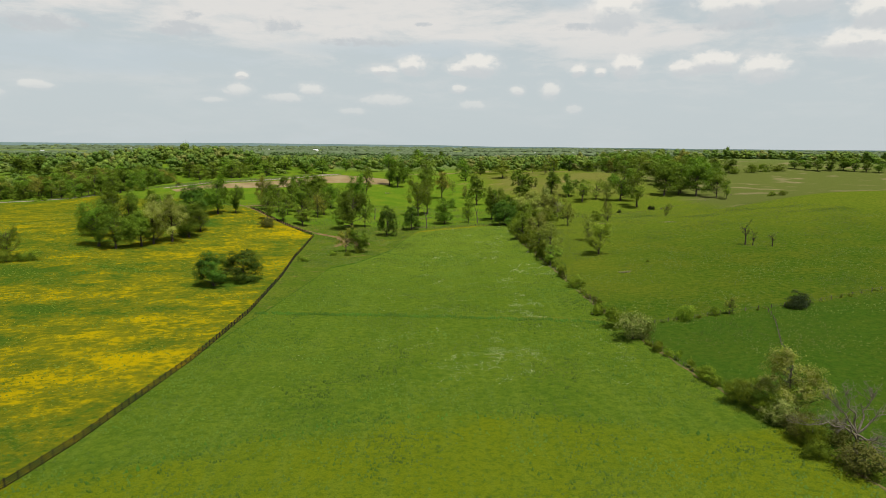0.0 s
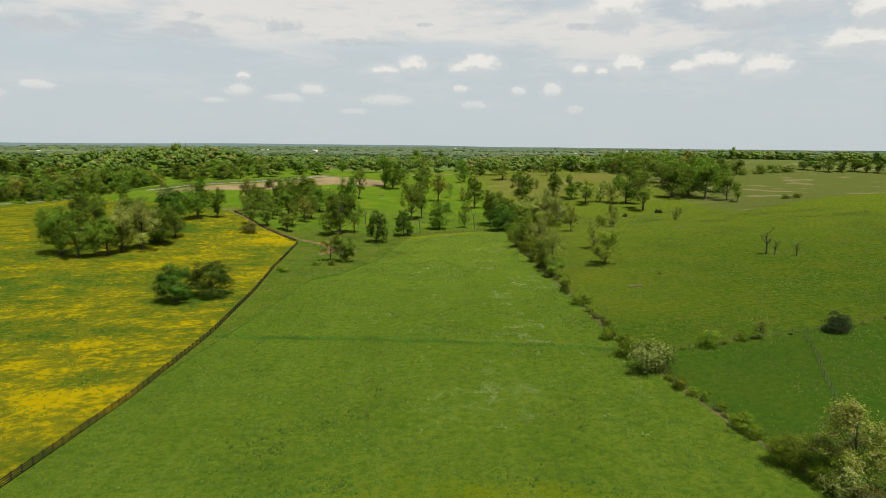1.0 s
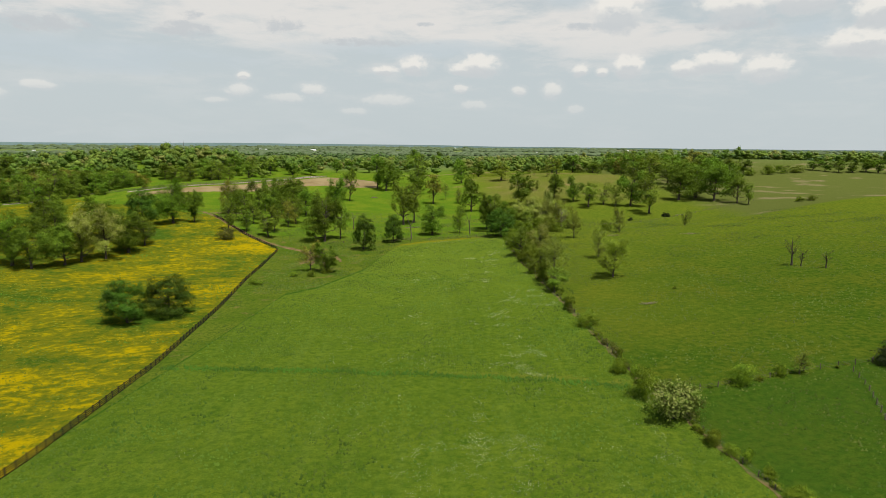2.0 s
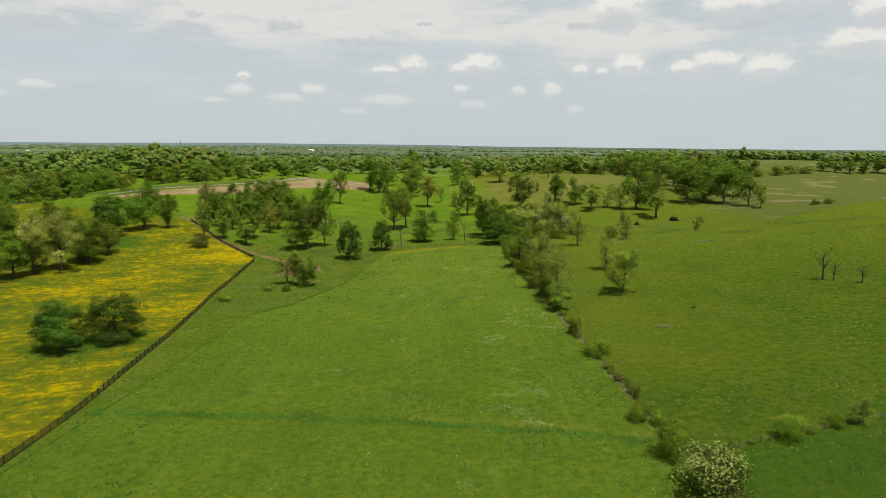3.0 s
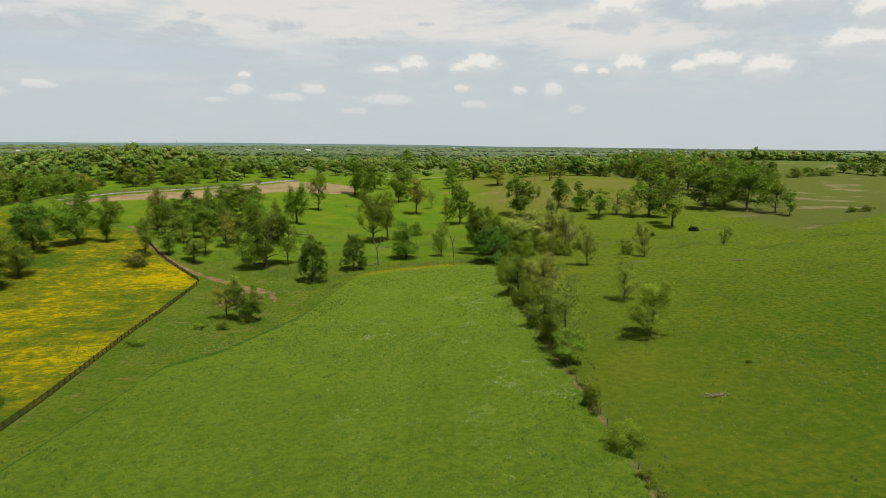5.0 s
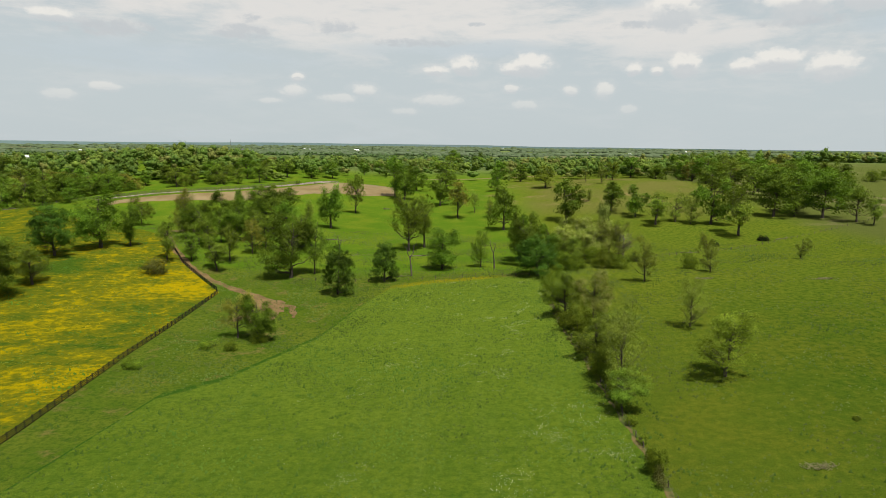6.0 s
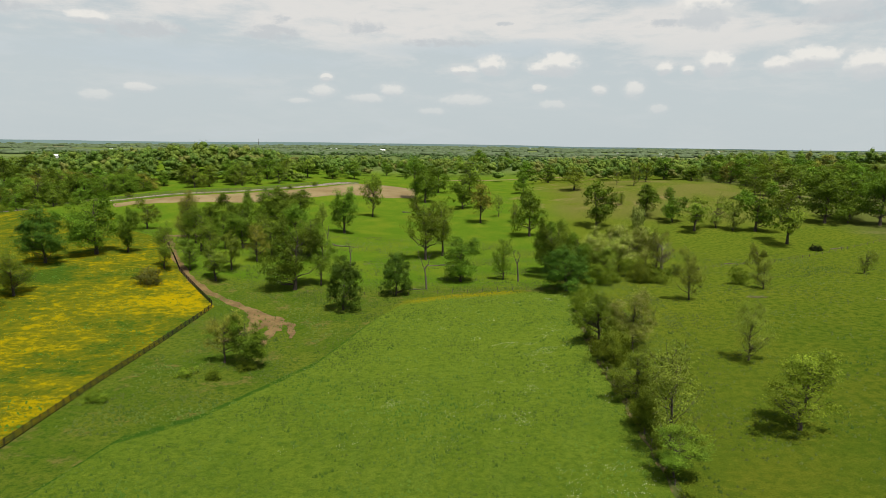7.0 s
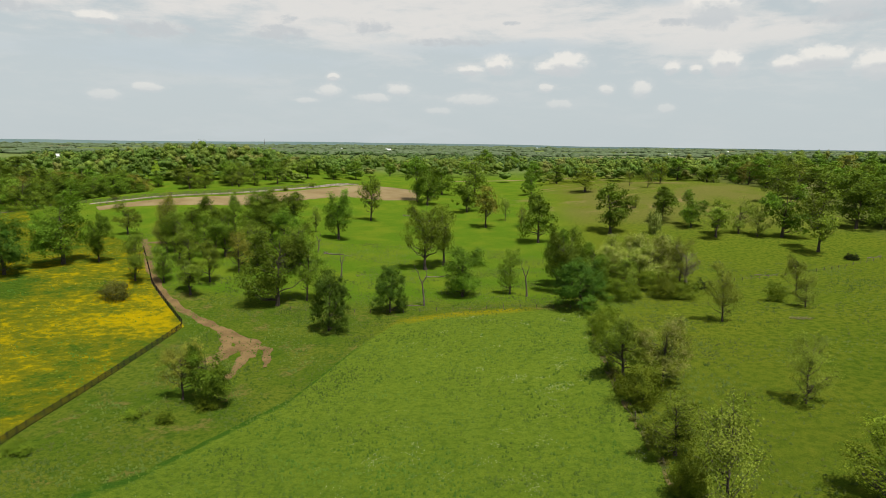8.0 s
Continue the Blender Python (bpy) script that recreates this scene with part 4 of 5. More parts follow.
plant("open", 194.8, 606.1, 20.0, 18.8, 0.1, 1.6)
plant("airy", 245.9, 501.9, 15.5, 10.2, 0.1, 1.6)
plant("cedar", 174.4, 477.4, 3.5, 4.0)
plant("cedar", 145.6, 461.6, 3.0, 3.4)
plant("sparse", 160.9, 410.6, 10.0, 6.1)
plant("sparse", 111.7, 377.0, 10.3, 6.3)
plant("bush", -217.6, 556.8, 3.2, 6.3, 0.1, 1.6)
plant("bush", -132.7, 598.0, 2.7, 6.1, 0.1, 1.6)
plant("bush", -125.3, 604.7, 2.7, 4.6, 0.1, 1.6)
plant("bush", -112.7, 623.5, 3.6, 4.8, 0.1, 1.6)
plant("full", -140.6, 865.4, 20.0, 24.8, 0.1, 1.6)
plant("full", -160.3, 845.3, 15.3, 18.1, 0.1, 1.6)
plant("open", -184.4, 833.7, 20.0, 21.5, 0.1, 1.6)
plant("full", -120.0, 954.9, 18.6, 15.4, 0.1, 1.6)
plant("full", -107.4, 1007.1, 17.1, 14.9, 0.1, 1.6)
plant("full", -11.9, 1289.2, 34.0, 29.6, 0.1, 1.6)
plant("full", 30.3, 1298.9, 30.0, 25.8, 0.1, 1.6)
plant("full", 42.8, 659.5, 18.3, 15.1, 0.1, 1.6)
plant("full", 54.9, 917.4, 22.7, 19.5, 0.1, 1.6)
plant("full", 75.1, 844.4, 18.8, 19.8, 0.1, 1.6)
plant("open", -230.9, 777.1, 20.0, 18.7, 0.1, 1.6)
plant("full", -294.5, 736.8, 13.7, 17.7, 0.1, 1.6)
plant("full", -217.0, 799.3, 22.2, 22.7, 0.1, 1.6)
plant("open", -200.5, 810.4, 22.4, 19.6, 0.1, 1.6)
plant("pale", 62.3, 411.5, 16.3, 13.9)
plant("pale", 71.1, 407.3, 17.6, 13.6)
plant("open", 62.9, 393.0, 11.5, 11.3)
plant("pale", 80.5, 419.7, 16.7, 12.2)
plant("full", 43.3, 405.5, 19.2, 10.9)
plant("full", 53.8, 391.2, 16.7, 10.9)
plant("snag", 88.5, 414.2, 13.5, 9.1)
plant("bush", 59.6, 383.6, 7.1, 10.8)
plant("bush", 79.8, 387.2, 5.4, 9.8)
plant("full", -83.8, 423.7, 18.2, 13.3)
plant("open", -68.0, 415.9, 15.2, 12.0)
plant("full", -67.9, 446.0, 17.1, 14.5)
plant("airy", -74.9, 392.0, 15.2, 9.7)
plant("full", -108.2, 446.2, 15.0, 12.2)
plant("open", -53.2, 420.9, 16.9, 11.7)
plant("airy", -88.8, 387.3, 11.8, 8.4)
plant("full", 221.5, 693.0, 22.7, 22.8, 0.1, 1.6)
plant("open", 234.3, 668.6, 23.9, 23.8, 0.1, 1.6)
plant("full", 249.2, 655.5, 25.0, 21.9, 0.1, 1.6)
plant("open", 261.5, 641.2, 24.0, 24.4, 0.1, 1.6)
plant("full", 282.9, 645.1, 25.0, 24.5, 0.1, 1.6)
plant("full", 314.5, 675.1, 21.7, 21.6, 0.1, 1.6)
plant("open", 302.2, 865.0, 23.5, 30.1, 0.1, 1.6)
plant("full", 317.4, 833.5, 24.4, 28.7, 0.1, 1.6)
plant("bronze", 332.3, 807.3, 25.6, 27.4, 0.1, 1.6)
plant("full", 346.7, 784.7, 23.2, 26.4, 0.1, 1.6)
plant("open", 358.1, 764.5, 22.0, 25.4, 0.1, 1.6)
plant("full", 266.8, 908.1, 21.2, 25.8, 0.1, 1.6)
plant("open", 276.5, 873.9, 25.0, 27.0, 0.1, 1.6)
plant("full", -131.4, 395.8, 23.3, 17.7)
plant("full", -122.0, 402.0, 17.5, 8.6)
plant("full", -243.0, 545.0, 9.0, 8.5, 0.1, 1.6)
plant("open", -265.0, 549.4, 11.0, 10.5, 0.1, 1.6)
plant("full", -394.9, 678.4, 25.0, 27.3, 0.1, 1.6)
plant("open", -390.8, 700.8, 25.3, 25.8, 0.1, 1.6)
plant("full", -377.7, 710.8, 22.1, 23.6, 0.1, 1.6)
plant("bronze", -345.6, 687.1, 22.0, 22.0, 0.1, 1.6)
plant("full", -492.5, 777.9, 25.9, 29.6, 0.1, 1.6)
plant("full", -480.1, 795.9, 23.5, 30.4, 0.1, 1.6)
plant("full", -343.6, 703.7, 23.2, 23.7, 0.1, 1.6)

for hedge_j, (hedge_x, hedge_y) in enumerate(((-415, 551), (-402, 558), (-384, 566), (-352, 575), (-345, 573), (-322, 572), (-312, 569), (-290, 561), (-281, 556), (-272, 552), (-258, 548), (-250, 548))):
    plant("bush", hedge_x, hedge_y, 3.0 + 1.7 * (hedge_j % 3), 6.0 + 2.0 * (hedge_j % 2), 0.1, 1.6)
plant("bush", 93.4, 255.7, 0.9, 1.8)

# ---- woods ----
def wood_density(x, y):
    """Share of the ground under trees, by stretches of the plan."""
    ring = math.hypot(x - 26, y - 194)
    a = math.degrees(math.atan2(x - 26, y - 194))
    n = noise.fractal(Vector((x * 0.006, y * 0.006, 1.3)), 0.9, 2.0, 3)
    if y < 520 and -170 < x < 330 or -240 < x < -30 and 500 < y < 690:
        return 0.0
    if ring < 330 or abs(a) > 50 or x < -170 and y < 590:
        return 0.0
    if x < -262 and y < 690:
        return 0.95
    hill = math.exp(-((x + 335) / 170) ** 2 - ((y - 885) / 140) ** 2)
    if a < -14:
        # clearing between the sand track and the wooded hill
        if ring < 585 and a > -36 or ring < 400:
            return 0.0
        slope = 0.7 if a < -33 and ring < 640 and n > -0.1 else 0.0
        return (1.2 * hill if hill > 0.2 else 0.0) + slope + (0.4 if n > 0.28 else 0.04)
    if a < 4:
        return (0.55 if n > 0.10 else 0.09) if ring > 640 else (0.3 if n > 0.2 and ring > 540 else 0.02) if ring > 470 else 0.0
    if a > 24:
        return 0.75 if ring > 980 and n > -0.2 else 0.0
    if ring < 560:
        return 0.0
    if ring < 660:
        return 0.55 if a > 17 else 0.05
    return 0.8 if n > -0.25 else 0.15


def lump_mesh(rng, lobes, leaves, size):
    """A far tree: uneven boughs heaped into a crown, fringed with leaf clumps, unit height and width."""
    bm = bmesh.new()
    bmesh.ops.create_icosphere(bm, subdivisions=1, radius=0.86)
    ball = np.array([tuple(v.co) for v in bm.verts])
    ball_faces = [[v.index for v in f.verts] for f in bm.faces]
    bm.free()
    verts, faces, boughs = [], [], [(Vector((0, 0, 0.52)), 0.26)]
    turn = rng.uniform(0, 6.28)
    for j in range(lobes - 1):
        f, a = rng.uniform(0.0, 1.0), turn + j * 2.4
        reach = 0.30 * math.sqrt(1.0 - 0.75 * f) * rng.uniform(0.7, 1.15)
        boughs.append((Vector((math.cos(a) * reach, math.sin(a) * reach, 0.34 + 0.44 * f)), rng.uniform(0.13, 0.22)))
    for c, r in boughs:
        b = len(verts)
        wobble = np.array([rng.uniform(0.72, 1.18) for _ in ball])[:, None]
        verts += [Vector(p) for p in (np.array(c) + ball * wobble * r * np.array([1.0, 1.0, 0.85]))]
        faces += [tuple(b + i for i in f) for f in ball_faces]
    solid = len(faces)
    for _ in range(leaves):
        o, r = rng.choice(boughs)
        d = Vector((rng.gauss(0, 1), rng.gauss(0, 1), rng.gauss(0.4, 1))).normalized()
        c = o + d * r * rng.uniform(0.88, 1.18)
        n = (d + Vector((rng.gauss(0, 0.35), rng.gauss(0, 0.35), rng.gauss(0.1, 0.35)))).normalized()
        u = n.cross(Vector((rng.gauss(0, 1), rng.gauss(0, 1), rng.gauss(0, 1)))).normalized()
        v = n.cross(u)
        s = size * rng.uniform(0.6, 1.3)
        b = len(verts)
        verts += [c - u * s, c - v * s * 0.7, c + u * s, c + v * s * 0.7]
        faces += [(b, b + 1, b + 2), (b, b + 2, b + 3)]
    return np.array([tuple(v) for v in verts]), np.array(faces)


def copse_mesh(rng):
    """A very far clump of trees: one uneven rounded canopy, unit height and width."""
    verts, faces, sides = [], [], 9
    for r, z in ((0.46, 0.0), (0.5, 0.45), (0.36, 0.8)):
        for s in range(sides):
            a = 2 * math.pi * s / sides
            q = r * rng.uniform(0.75, 1.2)
            verts.append((math.cos(a) * q, math.sin(a) * q, z * rng.uniform(0.8, 1.15)))
    verts.append((rng.uniform(-0.1, 0.1), rng.uniform(-0.1, 0.1), 1.0))
    for j in range(2):
        for s in range(sides):
            a, b = j * sides + s, j * sides + (s + 1) % sides
            faces += [(a, b, b + sides), (a, b + sides, a + sides)]
    top = len(verts) - 1
    faces += [(2 * sides + s, 2 * sides + (s + 1) % sides, top) for s in range(sides)]
    return np.array(verts), np.array(faces)


def build_woods():
    rng = random.Random(11)
    near, far = [], []
    for gx in range(-1300, 1300, 16):
        for gy in range(380, 1500, 16):
            x, y = gx + rng.uniform(-6, 6), gy + rng.uniform(-6, 6)
            if rng.random() < wood_density(x, y):
                (near if math.hypot(x - 26, y - 194) < 640 else far).append((x, y))
    kinds = ["full", "full", "full", "full", "open", "open", "bronze"]
    rng.shuffle(near)
    for x, y in near[:240]:
        plant(rng.choice(kinds), x, y, rng.uniform(17, 24), rng.uniform(15, 20), 2.2, 1.6)
    far += near[240:]
    # the woods beyond: by leaf colour, each one mass of trees
    lumps = [lump_mesh(rng, 8, 210, 0.034) for _ in range(8)]
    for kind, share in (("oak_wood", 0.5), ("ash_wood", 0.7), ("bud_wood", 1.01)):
        verts, faces, count = [], [], 0
        rest = []
        for p in far:
            if rng.random() > share:
                rest.append(p)
                continue
            v, f = lumps[rng.randrange(8)]
            h, w, a = rng.uniform(10, 24), rng.uniform(11, 27), rng.uniform(0, 6.28)
            c, s = math.cos(a), math.sin(a)
            q = np.stack([(v[:, 0] * c - v[:, 1] * s) * w + p[0], (v[:, 0] * s + v[:, 1] * c) * w + p[1], v[:, 2] * h + level(*p) - 0.8], -1)
            verts.append(q)
            faces.append(f + count)
            count += len(v)
        far = rest
        if verts:
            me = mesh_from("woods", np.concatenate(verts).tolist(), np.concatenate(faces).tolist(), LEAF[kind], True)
            tagged(new("woods", me), "distant broadleaf woods in spring green, lightened for haze", "woods", kind="stuff")
    # tree lines and copses on the plain, nearer and farther, in haze-paled leaf colours
    near_kinds, small = [lump_mesh(rng, 4, 26, 0.06) for _ in range(6)], [copse_mesh(rng) for _ in range(5)]
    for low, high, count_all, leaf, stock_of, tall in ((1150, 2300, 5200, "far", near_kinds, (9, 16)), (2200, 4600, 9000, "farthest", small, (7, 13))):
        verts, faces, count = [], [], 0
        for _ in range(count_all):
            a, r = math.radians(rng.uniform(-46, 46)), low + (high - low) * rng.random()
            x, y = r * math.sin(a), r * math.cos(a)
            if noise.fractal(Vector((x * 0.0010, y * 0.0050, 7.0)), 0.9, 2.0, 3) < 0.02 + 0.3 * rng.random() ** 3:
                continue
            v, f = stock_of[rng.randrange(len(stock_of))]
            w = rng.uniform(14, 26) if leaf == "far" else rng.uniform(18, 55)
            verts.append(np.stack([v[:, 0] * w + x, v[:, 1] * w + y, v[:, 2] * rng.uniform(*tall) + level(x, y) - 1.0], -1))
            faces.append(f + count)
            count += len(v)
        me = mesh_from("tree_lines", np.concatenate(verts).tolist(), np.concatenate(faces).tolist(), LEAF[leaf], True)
        tagged(new("tree_lines", me), "tree lines and copses across the far plain, leaf colour paled for haze", "trees", kind="stuff")


build_woods()

# ---- fences ----
def box(sx, sy, sz, bevel=0.0, z0=0.0):
    bm = bmesh.new()
    bmesh.ops.create_cube(bm, size=1.0)
    bmesh.ops.scale(bm, vec=(sx, sy, sz), verts=bm.verts)
    bmesh.ops.translate(bm, vec=(0, 0, z0 + sz / 2), verts=bm.verts)
    if bevel:
        bmesh.ops.bevel(bm, geom=bm.edges[:], offset=bevel, segments=1, affect="EDGES")
    return bm


def bm_mesh(name, bm, mat):
    me = bpy.data.meshes.new(name)
    bm.to_mesh(me)
    bm.free()
    me.materials.append(mat)
    return me


def along_line(points, spacing):
    pts = [Vector(p) for p in points]
    out, left = [], 0.0
    for a, b in zip(pts, pts[1:]):
        d = (b - a).length
        while left < d:
            out.append(a.lerp(b, left / d))
            left += spacing
        left -= d
    return out


def fence(name, points, mat, label, spacing=2.44, high=1.42, boards=4, bays=2, thick=0.2, board=0.19, seed=1):
    """Posts with rails nailed along them; each post and each rail is a piece."""
    rng = random.Random(seed)
    line = along_line(points, spacing)
    at = [Vector((p.x, p.y, level(p.x, p.y))) for p in line]
    thing = tagged(new(name), label, "fence")
    post_me = bm_mesh("post", box(thick, thick, high + 0.42, 0.012, -0.3), mat)
    board_me = bm_mesh("board", box(1.0, 0.045, board, 0.0, -board / 2), mat)
    for j, p in enumerate(at):
        q = at[min(j + 1, len(at) - 1)] - at[max(j - 1, 0)]
        post = new("post", post_me)
        post.parent = thing
        post.matrix_basis = Matrix.Translation(p) @ pose(0, 0, rng.uniform(-0.03, 0.03), rng.uniform(-1.5, 1.5), rng.uniform(-1.5, 1.5), math.degrees(math.atan2(q.y, q.x)))
    for j in range(0, len(at) - 1, bays):
        a, b = at[j], at[min(j + bays, len(at) - 1)]
        way = b - a
        turn = way.to_track_quat("X", "Z").to_matrix().to_4x4()
        side = Vector((way.y, -way.x, 0)).normalized() * (thick / 2 + 0.02)
        for r in range(boards):
            rail = new("board", board_me)
            rail.parent = thing
            lift = 0.2 + (high - 0.28) * r / max(1, boards - 1) + rng.uniform(-0.025, 0.025)
            rail.matrix_basis = Matrix.Translation((a + b) / 2 + side + Vector((0, 0, lift))) @ turn @ pose(0, 0, 0, 0, rng.uniform(-0.4, 0.4), 0) @ Matrix.Diagonal((way.length, 1, 1, 1))
    return thing


fence("board_fence", [(-71, 78)] + [(x, y) for y, x in FENCE[:8]], FENCE_PAINT, "long black four-board horse fence along the buttercup meadow")
fence("board_fence", [(-65.5, 355.5)] + [(x, y) for y, x in FENCE[8:11]], FENCE_PAINT, "black four-board fence beside the clay track", seed=2)
fence("rail_fence", [(-430, 545), (-378, 574), (-340, 580), (-300, 569), (-262, 553), (-222, 551), (-191, 570), (-162, 588), (-128, 617), (-113, 640)], GREY_WOOD, "grey rail fence along the gravel lane", 5.0, 1.4, 3, 1, 0.2, 0.16, 3)
fence("rail_fence", [(-218, 540), (-186, 563), (-157, 580), (-122, 609), (-104, 629), (-88, 660)], GREY_WOOD, "grey rail fence on the upper edge of the sand track", 5.0, 1.4, 3, 1, 0.2, 0.16, 4)


def wire_fence(points, label, spacing=4.5, high=1.25, seed=1):
    """Weathered stakes with thin wires."""
    rng = random.Random(seed)
    at = [Vector((p.x, p.y, level(p.x, p.y))) for p in along_line(points, spacing)]
    thing = tagged(new("wire_fence"), label, "fence")
    post_me = bm_mesh("post", box(0.16, 0.16, high + 0.4, 0.02, -0.3), GREY_WOOD)
    for p in at:
        post = new("post", post_me)
        post.parent = thing
        post.matrix_basis = Matrix.Translation(p) @ pose(0, 0, rng.uniform(-0.15, 0.1), rng.uniform(-6, 6), rng.uniform(-6, 6), rng.uniform(0, 90))
    for h in (0.45, 0.8, 1.1):
        verts, faces = [], []
        tube(verts, faces, [p + Vector((0, 0, h)) for p in at], [0.012] * len(at), 3)
        new("wire", mesh_from("wire", verts, faces, GREY_WOOD)).parent = thing


wire_fence([(58, 172), (94, 181), (121, 185.5), (152, 196), (215, 214)], "old wire fence on weathered stakes across the pasture", seed=3)
wire_fence([(84, 134), (91, 151), (100.5, 171), (104, 182)], "short run of leaning fence stakes in the pasture", 3.5, seed=4)
wire_fence([(96, 412), (113, 426), (190, 478), (260, 520)], "wire fence with weathered stakes before the trees", 5.0, seed=5)
wire_fence([(y, x) for x, y in HEDGE[3:]], "overgrown wire fence in the hedgerow", 4.0, 1.1, seed=6)
wire_fence([(50, 373), (33, 376), (10, 374), (-5, 372), (-40, 372)], "wire fence at the end of the hay field", 5.0, 1.1, seed=7)

# ---- grass and flowers ----
def side_of(points, x, y):
    return x - np.interp(y, [p[0] for p in points], [p[1] for p in points])


def patchiness(x, y, scale, stretch, seed):
    return np.array([noise.fractal(Vector((a * scale * stretch, b * scale, seed)), 0.9, 2.1, 3) for a, b in zip(x, y)])


def scatter(name, x, y, high, wide, mat, label, category, seed=1):
    """Low tufts or flower clumps, each a flat uneven pyramid on the ground: one mass."""
    g = np.random.default_rng(seed)
    n = len(x)
    z = ground(x, y)
    size = g.uniform(0.5, 1.5, n)
    turn = g.uniform(0, 2 * np.pi, n)
    top = np.stack([x + g.normal(0, 0.12, n) * wide, y + g.normal(0, 0.12, n) * wide, z + high * size * g.uniform(0.6, 1.3, n)], -1)
    rim = []
    for q in range(4):
        a, r = turn + q * np.pi / 2 + g.uniform(-0.4, 0.4, n), wide * size * g.uniform(0.3, 0.7, n)
        rim.append(np.stack([x + np.cos(a) * r, y + np.sin(a) * r * 0.8, z - 0.02], -1))
    verts = np.stack([top] + rim, 1).reshape(-1, 3)
    start = np.arange(n)[:, None, None] * 5
    faces = (start + np.array([[0, 1, 2], [0, 2, 3], [0, 3, 4], [0, 4, 1]])[None]).reshape(-1, 3)
    me = bpy.data.meshes.new(name)
    me.vertices.add(len(verts))
    me.vertices.foreach_set("co", verts.ravel())
    me.loops.add(faces.size)
    me.loops.foreach_set("vertex_index", faces.ravel())
    me.polygons.add(len(faces))
    me.polygons.foreach_set("loop_start", np.arange(0, faces.size, 3))
    me.materials.append(mat)
    me.update(calc_edges=True)
    tagged(new(name, me), label, category, kind="stuff")


def spread(seed, n, x0, x1, y0, y1, keep):
    """Random places in a stretch of the plan, kept where keep() is above chance."""
    g = np.random.default_rng(seed)
    x, y = g.uniform(x0, x1, n), g.uniform(y0, y1, n)
    ok = keep(x, y) > g.uniform(0, 1, n)
    return x[ok], y[ok]


def in_field(x, y):
    end = np.interp(x, [p[0] for p in FIELD_END], [p[1] for p in FIELD_END])
    return (side_of(FENCE, x, y) > 0.5) & (side_of(HEDGE, x, y) < -0.5) & (y < end)


def build_grass():
    x, y = spread(1, 50000, -72, 75, 62, 376, lambda x, y: in_field(x, y) * (0.5 + 1.1 * patchiness(x, y, 0.09, 0.5, 2.0)))
    scatter("hay_grass", x, y, 0.34, 0.46, GRASS["field"], "lush green hay grass", "grass", 2)
    x, y = spread(3, 50000, 50, 260, 80, 470, lambda x, y: (side_of(HEDGE, x, y) > 0.5) * (0.35 + 1.1 * patchiness(x, y, 0.07, 0.5, 4.0)))
    scatter("pasture_grass", x, y, 0.34, 0.46, GRASS["pasture"], "tufted pasture grass", "grass", 4)
    x, y = spread(5, 55000, -260, -56, 70, 430, lambda x, y: (side_of(FENCE, x, y) < -0.5) * (0.35 + 1.1 * patchiness(x, y, 0.07, 0.4, 5.0)))
    scatter("meadow_grass", x, y, 0.18, 0.55, GRASS["meadow"], "tall meadow grass", "grass", 6)
    x, y = spread(7, 90000, -260, -56, 70, 430, lambda x, y: (side_of(FENCE, x, y) < -0.5) * np.clip(
        (np.array([bloom_at(a, b) for a, b in zip(x, y)]) - 0.30) * 0.7 + 1.1 * patchiness(x, y, 0.16, 0.4, 8.0), 0, 1))
    scatter("buttercups", x, y, 0.10, 0.20, PETAL["yellow"], "yellow buttercups in bloom", "flowers", 8)
    x, y = spread(9, 260000, -38, 52, 130, 368, lambda x, y: in_field(x, y) * np.clip((x + 30.0) / 45.0, 0.12, 1.0) * np.clip(0.22 * np.exp(-((x - 20.0) / 24.0) ** 2 - ((y - 206.0) / 20.0) ** 2) + patchiness(x, y, 0.03, 2.6, 9.0) * 0.7 + 0.8 * patchiness(x * 0.8 + y * 0.6, y * 0.8 - x * 0.6, 0.21, 0.9, 1.0) - 0.28, 0, 0.5))
    scatter("white_flowers", x, y, 0.12, 0.08, PETAL["white"], "scattered white wildflowers in the hay field", "flowers", 10)
    x, y = spread(19, 70000, -72, 75, 90, 372, lambda x, y: in_field(x, y) * np.clip(patchiness(x, y, 0.05, 0.6, 14.0) + 1.2 * patchiness(x, y, 0.35, 0.8, 6.0) - 0.25, 0, 0.7))
    scatter("weeds", x, y, 0.42, 0.44, GRASS["weed"], "dark green clumps in the hay field", "weeds", 20)
    g = np.random.default_rng(23)
    x = g.uniform(-55, 53, 1100)
    y = 190.5 - 0.15 * x - 0.0016 * x * x + g.normal(0.0, 0.8, 1100) + 1.4 * patchiness(x, x * 0.0, 0.09, 1.0, 3.0)
    edge = g.uniform(0, 1, 1100) < 0.12
    y = np.where(edge, 116.5 - 0.006 * (x - 8.0) ** 2 + g.normal(0.0, 1.3, 1100), y)
    scatter("weeds", x, y, 0.5, 0.55, GRASS["weed"], "rank weeds along the terrace across the hay field", "weeds", 24)
    x, y = spread(11, 50000, -150, 75, 270, 470, lambda x, y: (~in_field(x, y) & (side_of(FENCE, x, y) > 1.0)) * (0.4 + 1.2 * patchiness(x, y, 0.09, 0.8, 6.0)))
    scatter("rough_grass", x, y, 0.36, 0.5, GRASS["pasture"], "rough grass and weeds", "grass", 12)
    x, y = spread(13, 26000, -75, 60, 190, 420, lambda x, y: (~in_field(x, y) & (side_of(FENCE, x, y) > 1.0)) * np.clip(patchiness(x, y, 0.12, 0.8, 7.0) * 2.2 - 0.15, 0, 0.8))
    scatter("weeds", x, y, 0.42, 0.48, GRASS["weed"], "dark green weed clumps in rough grass", "weeds", 14)
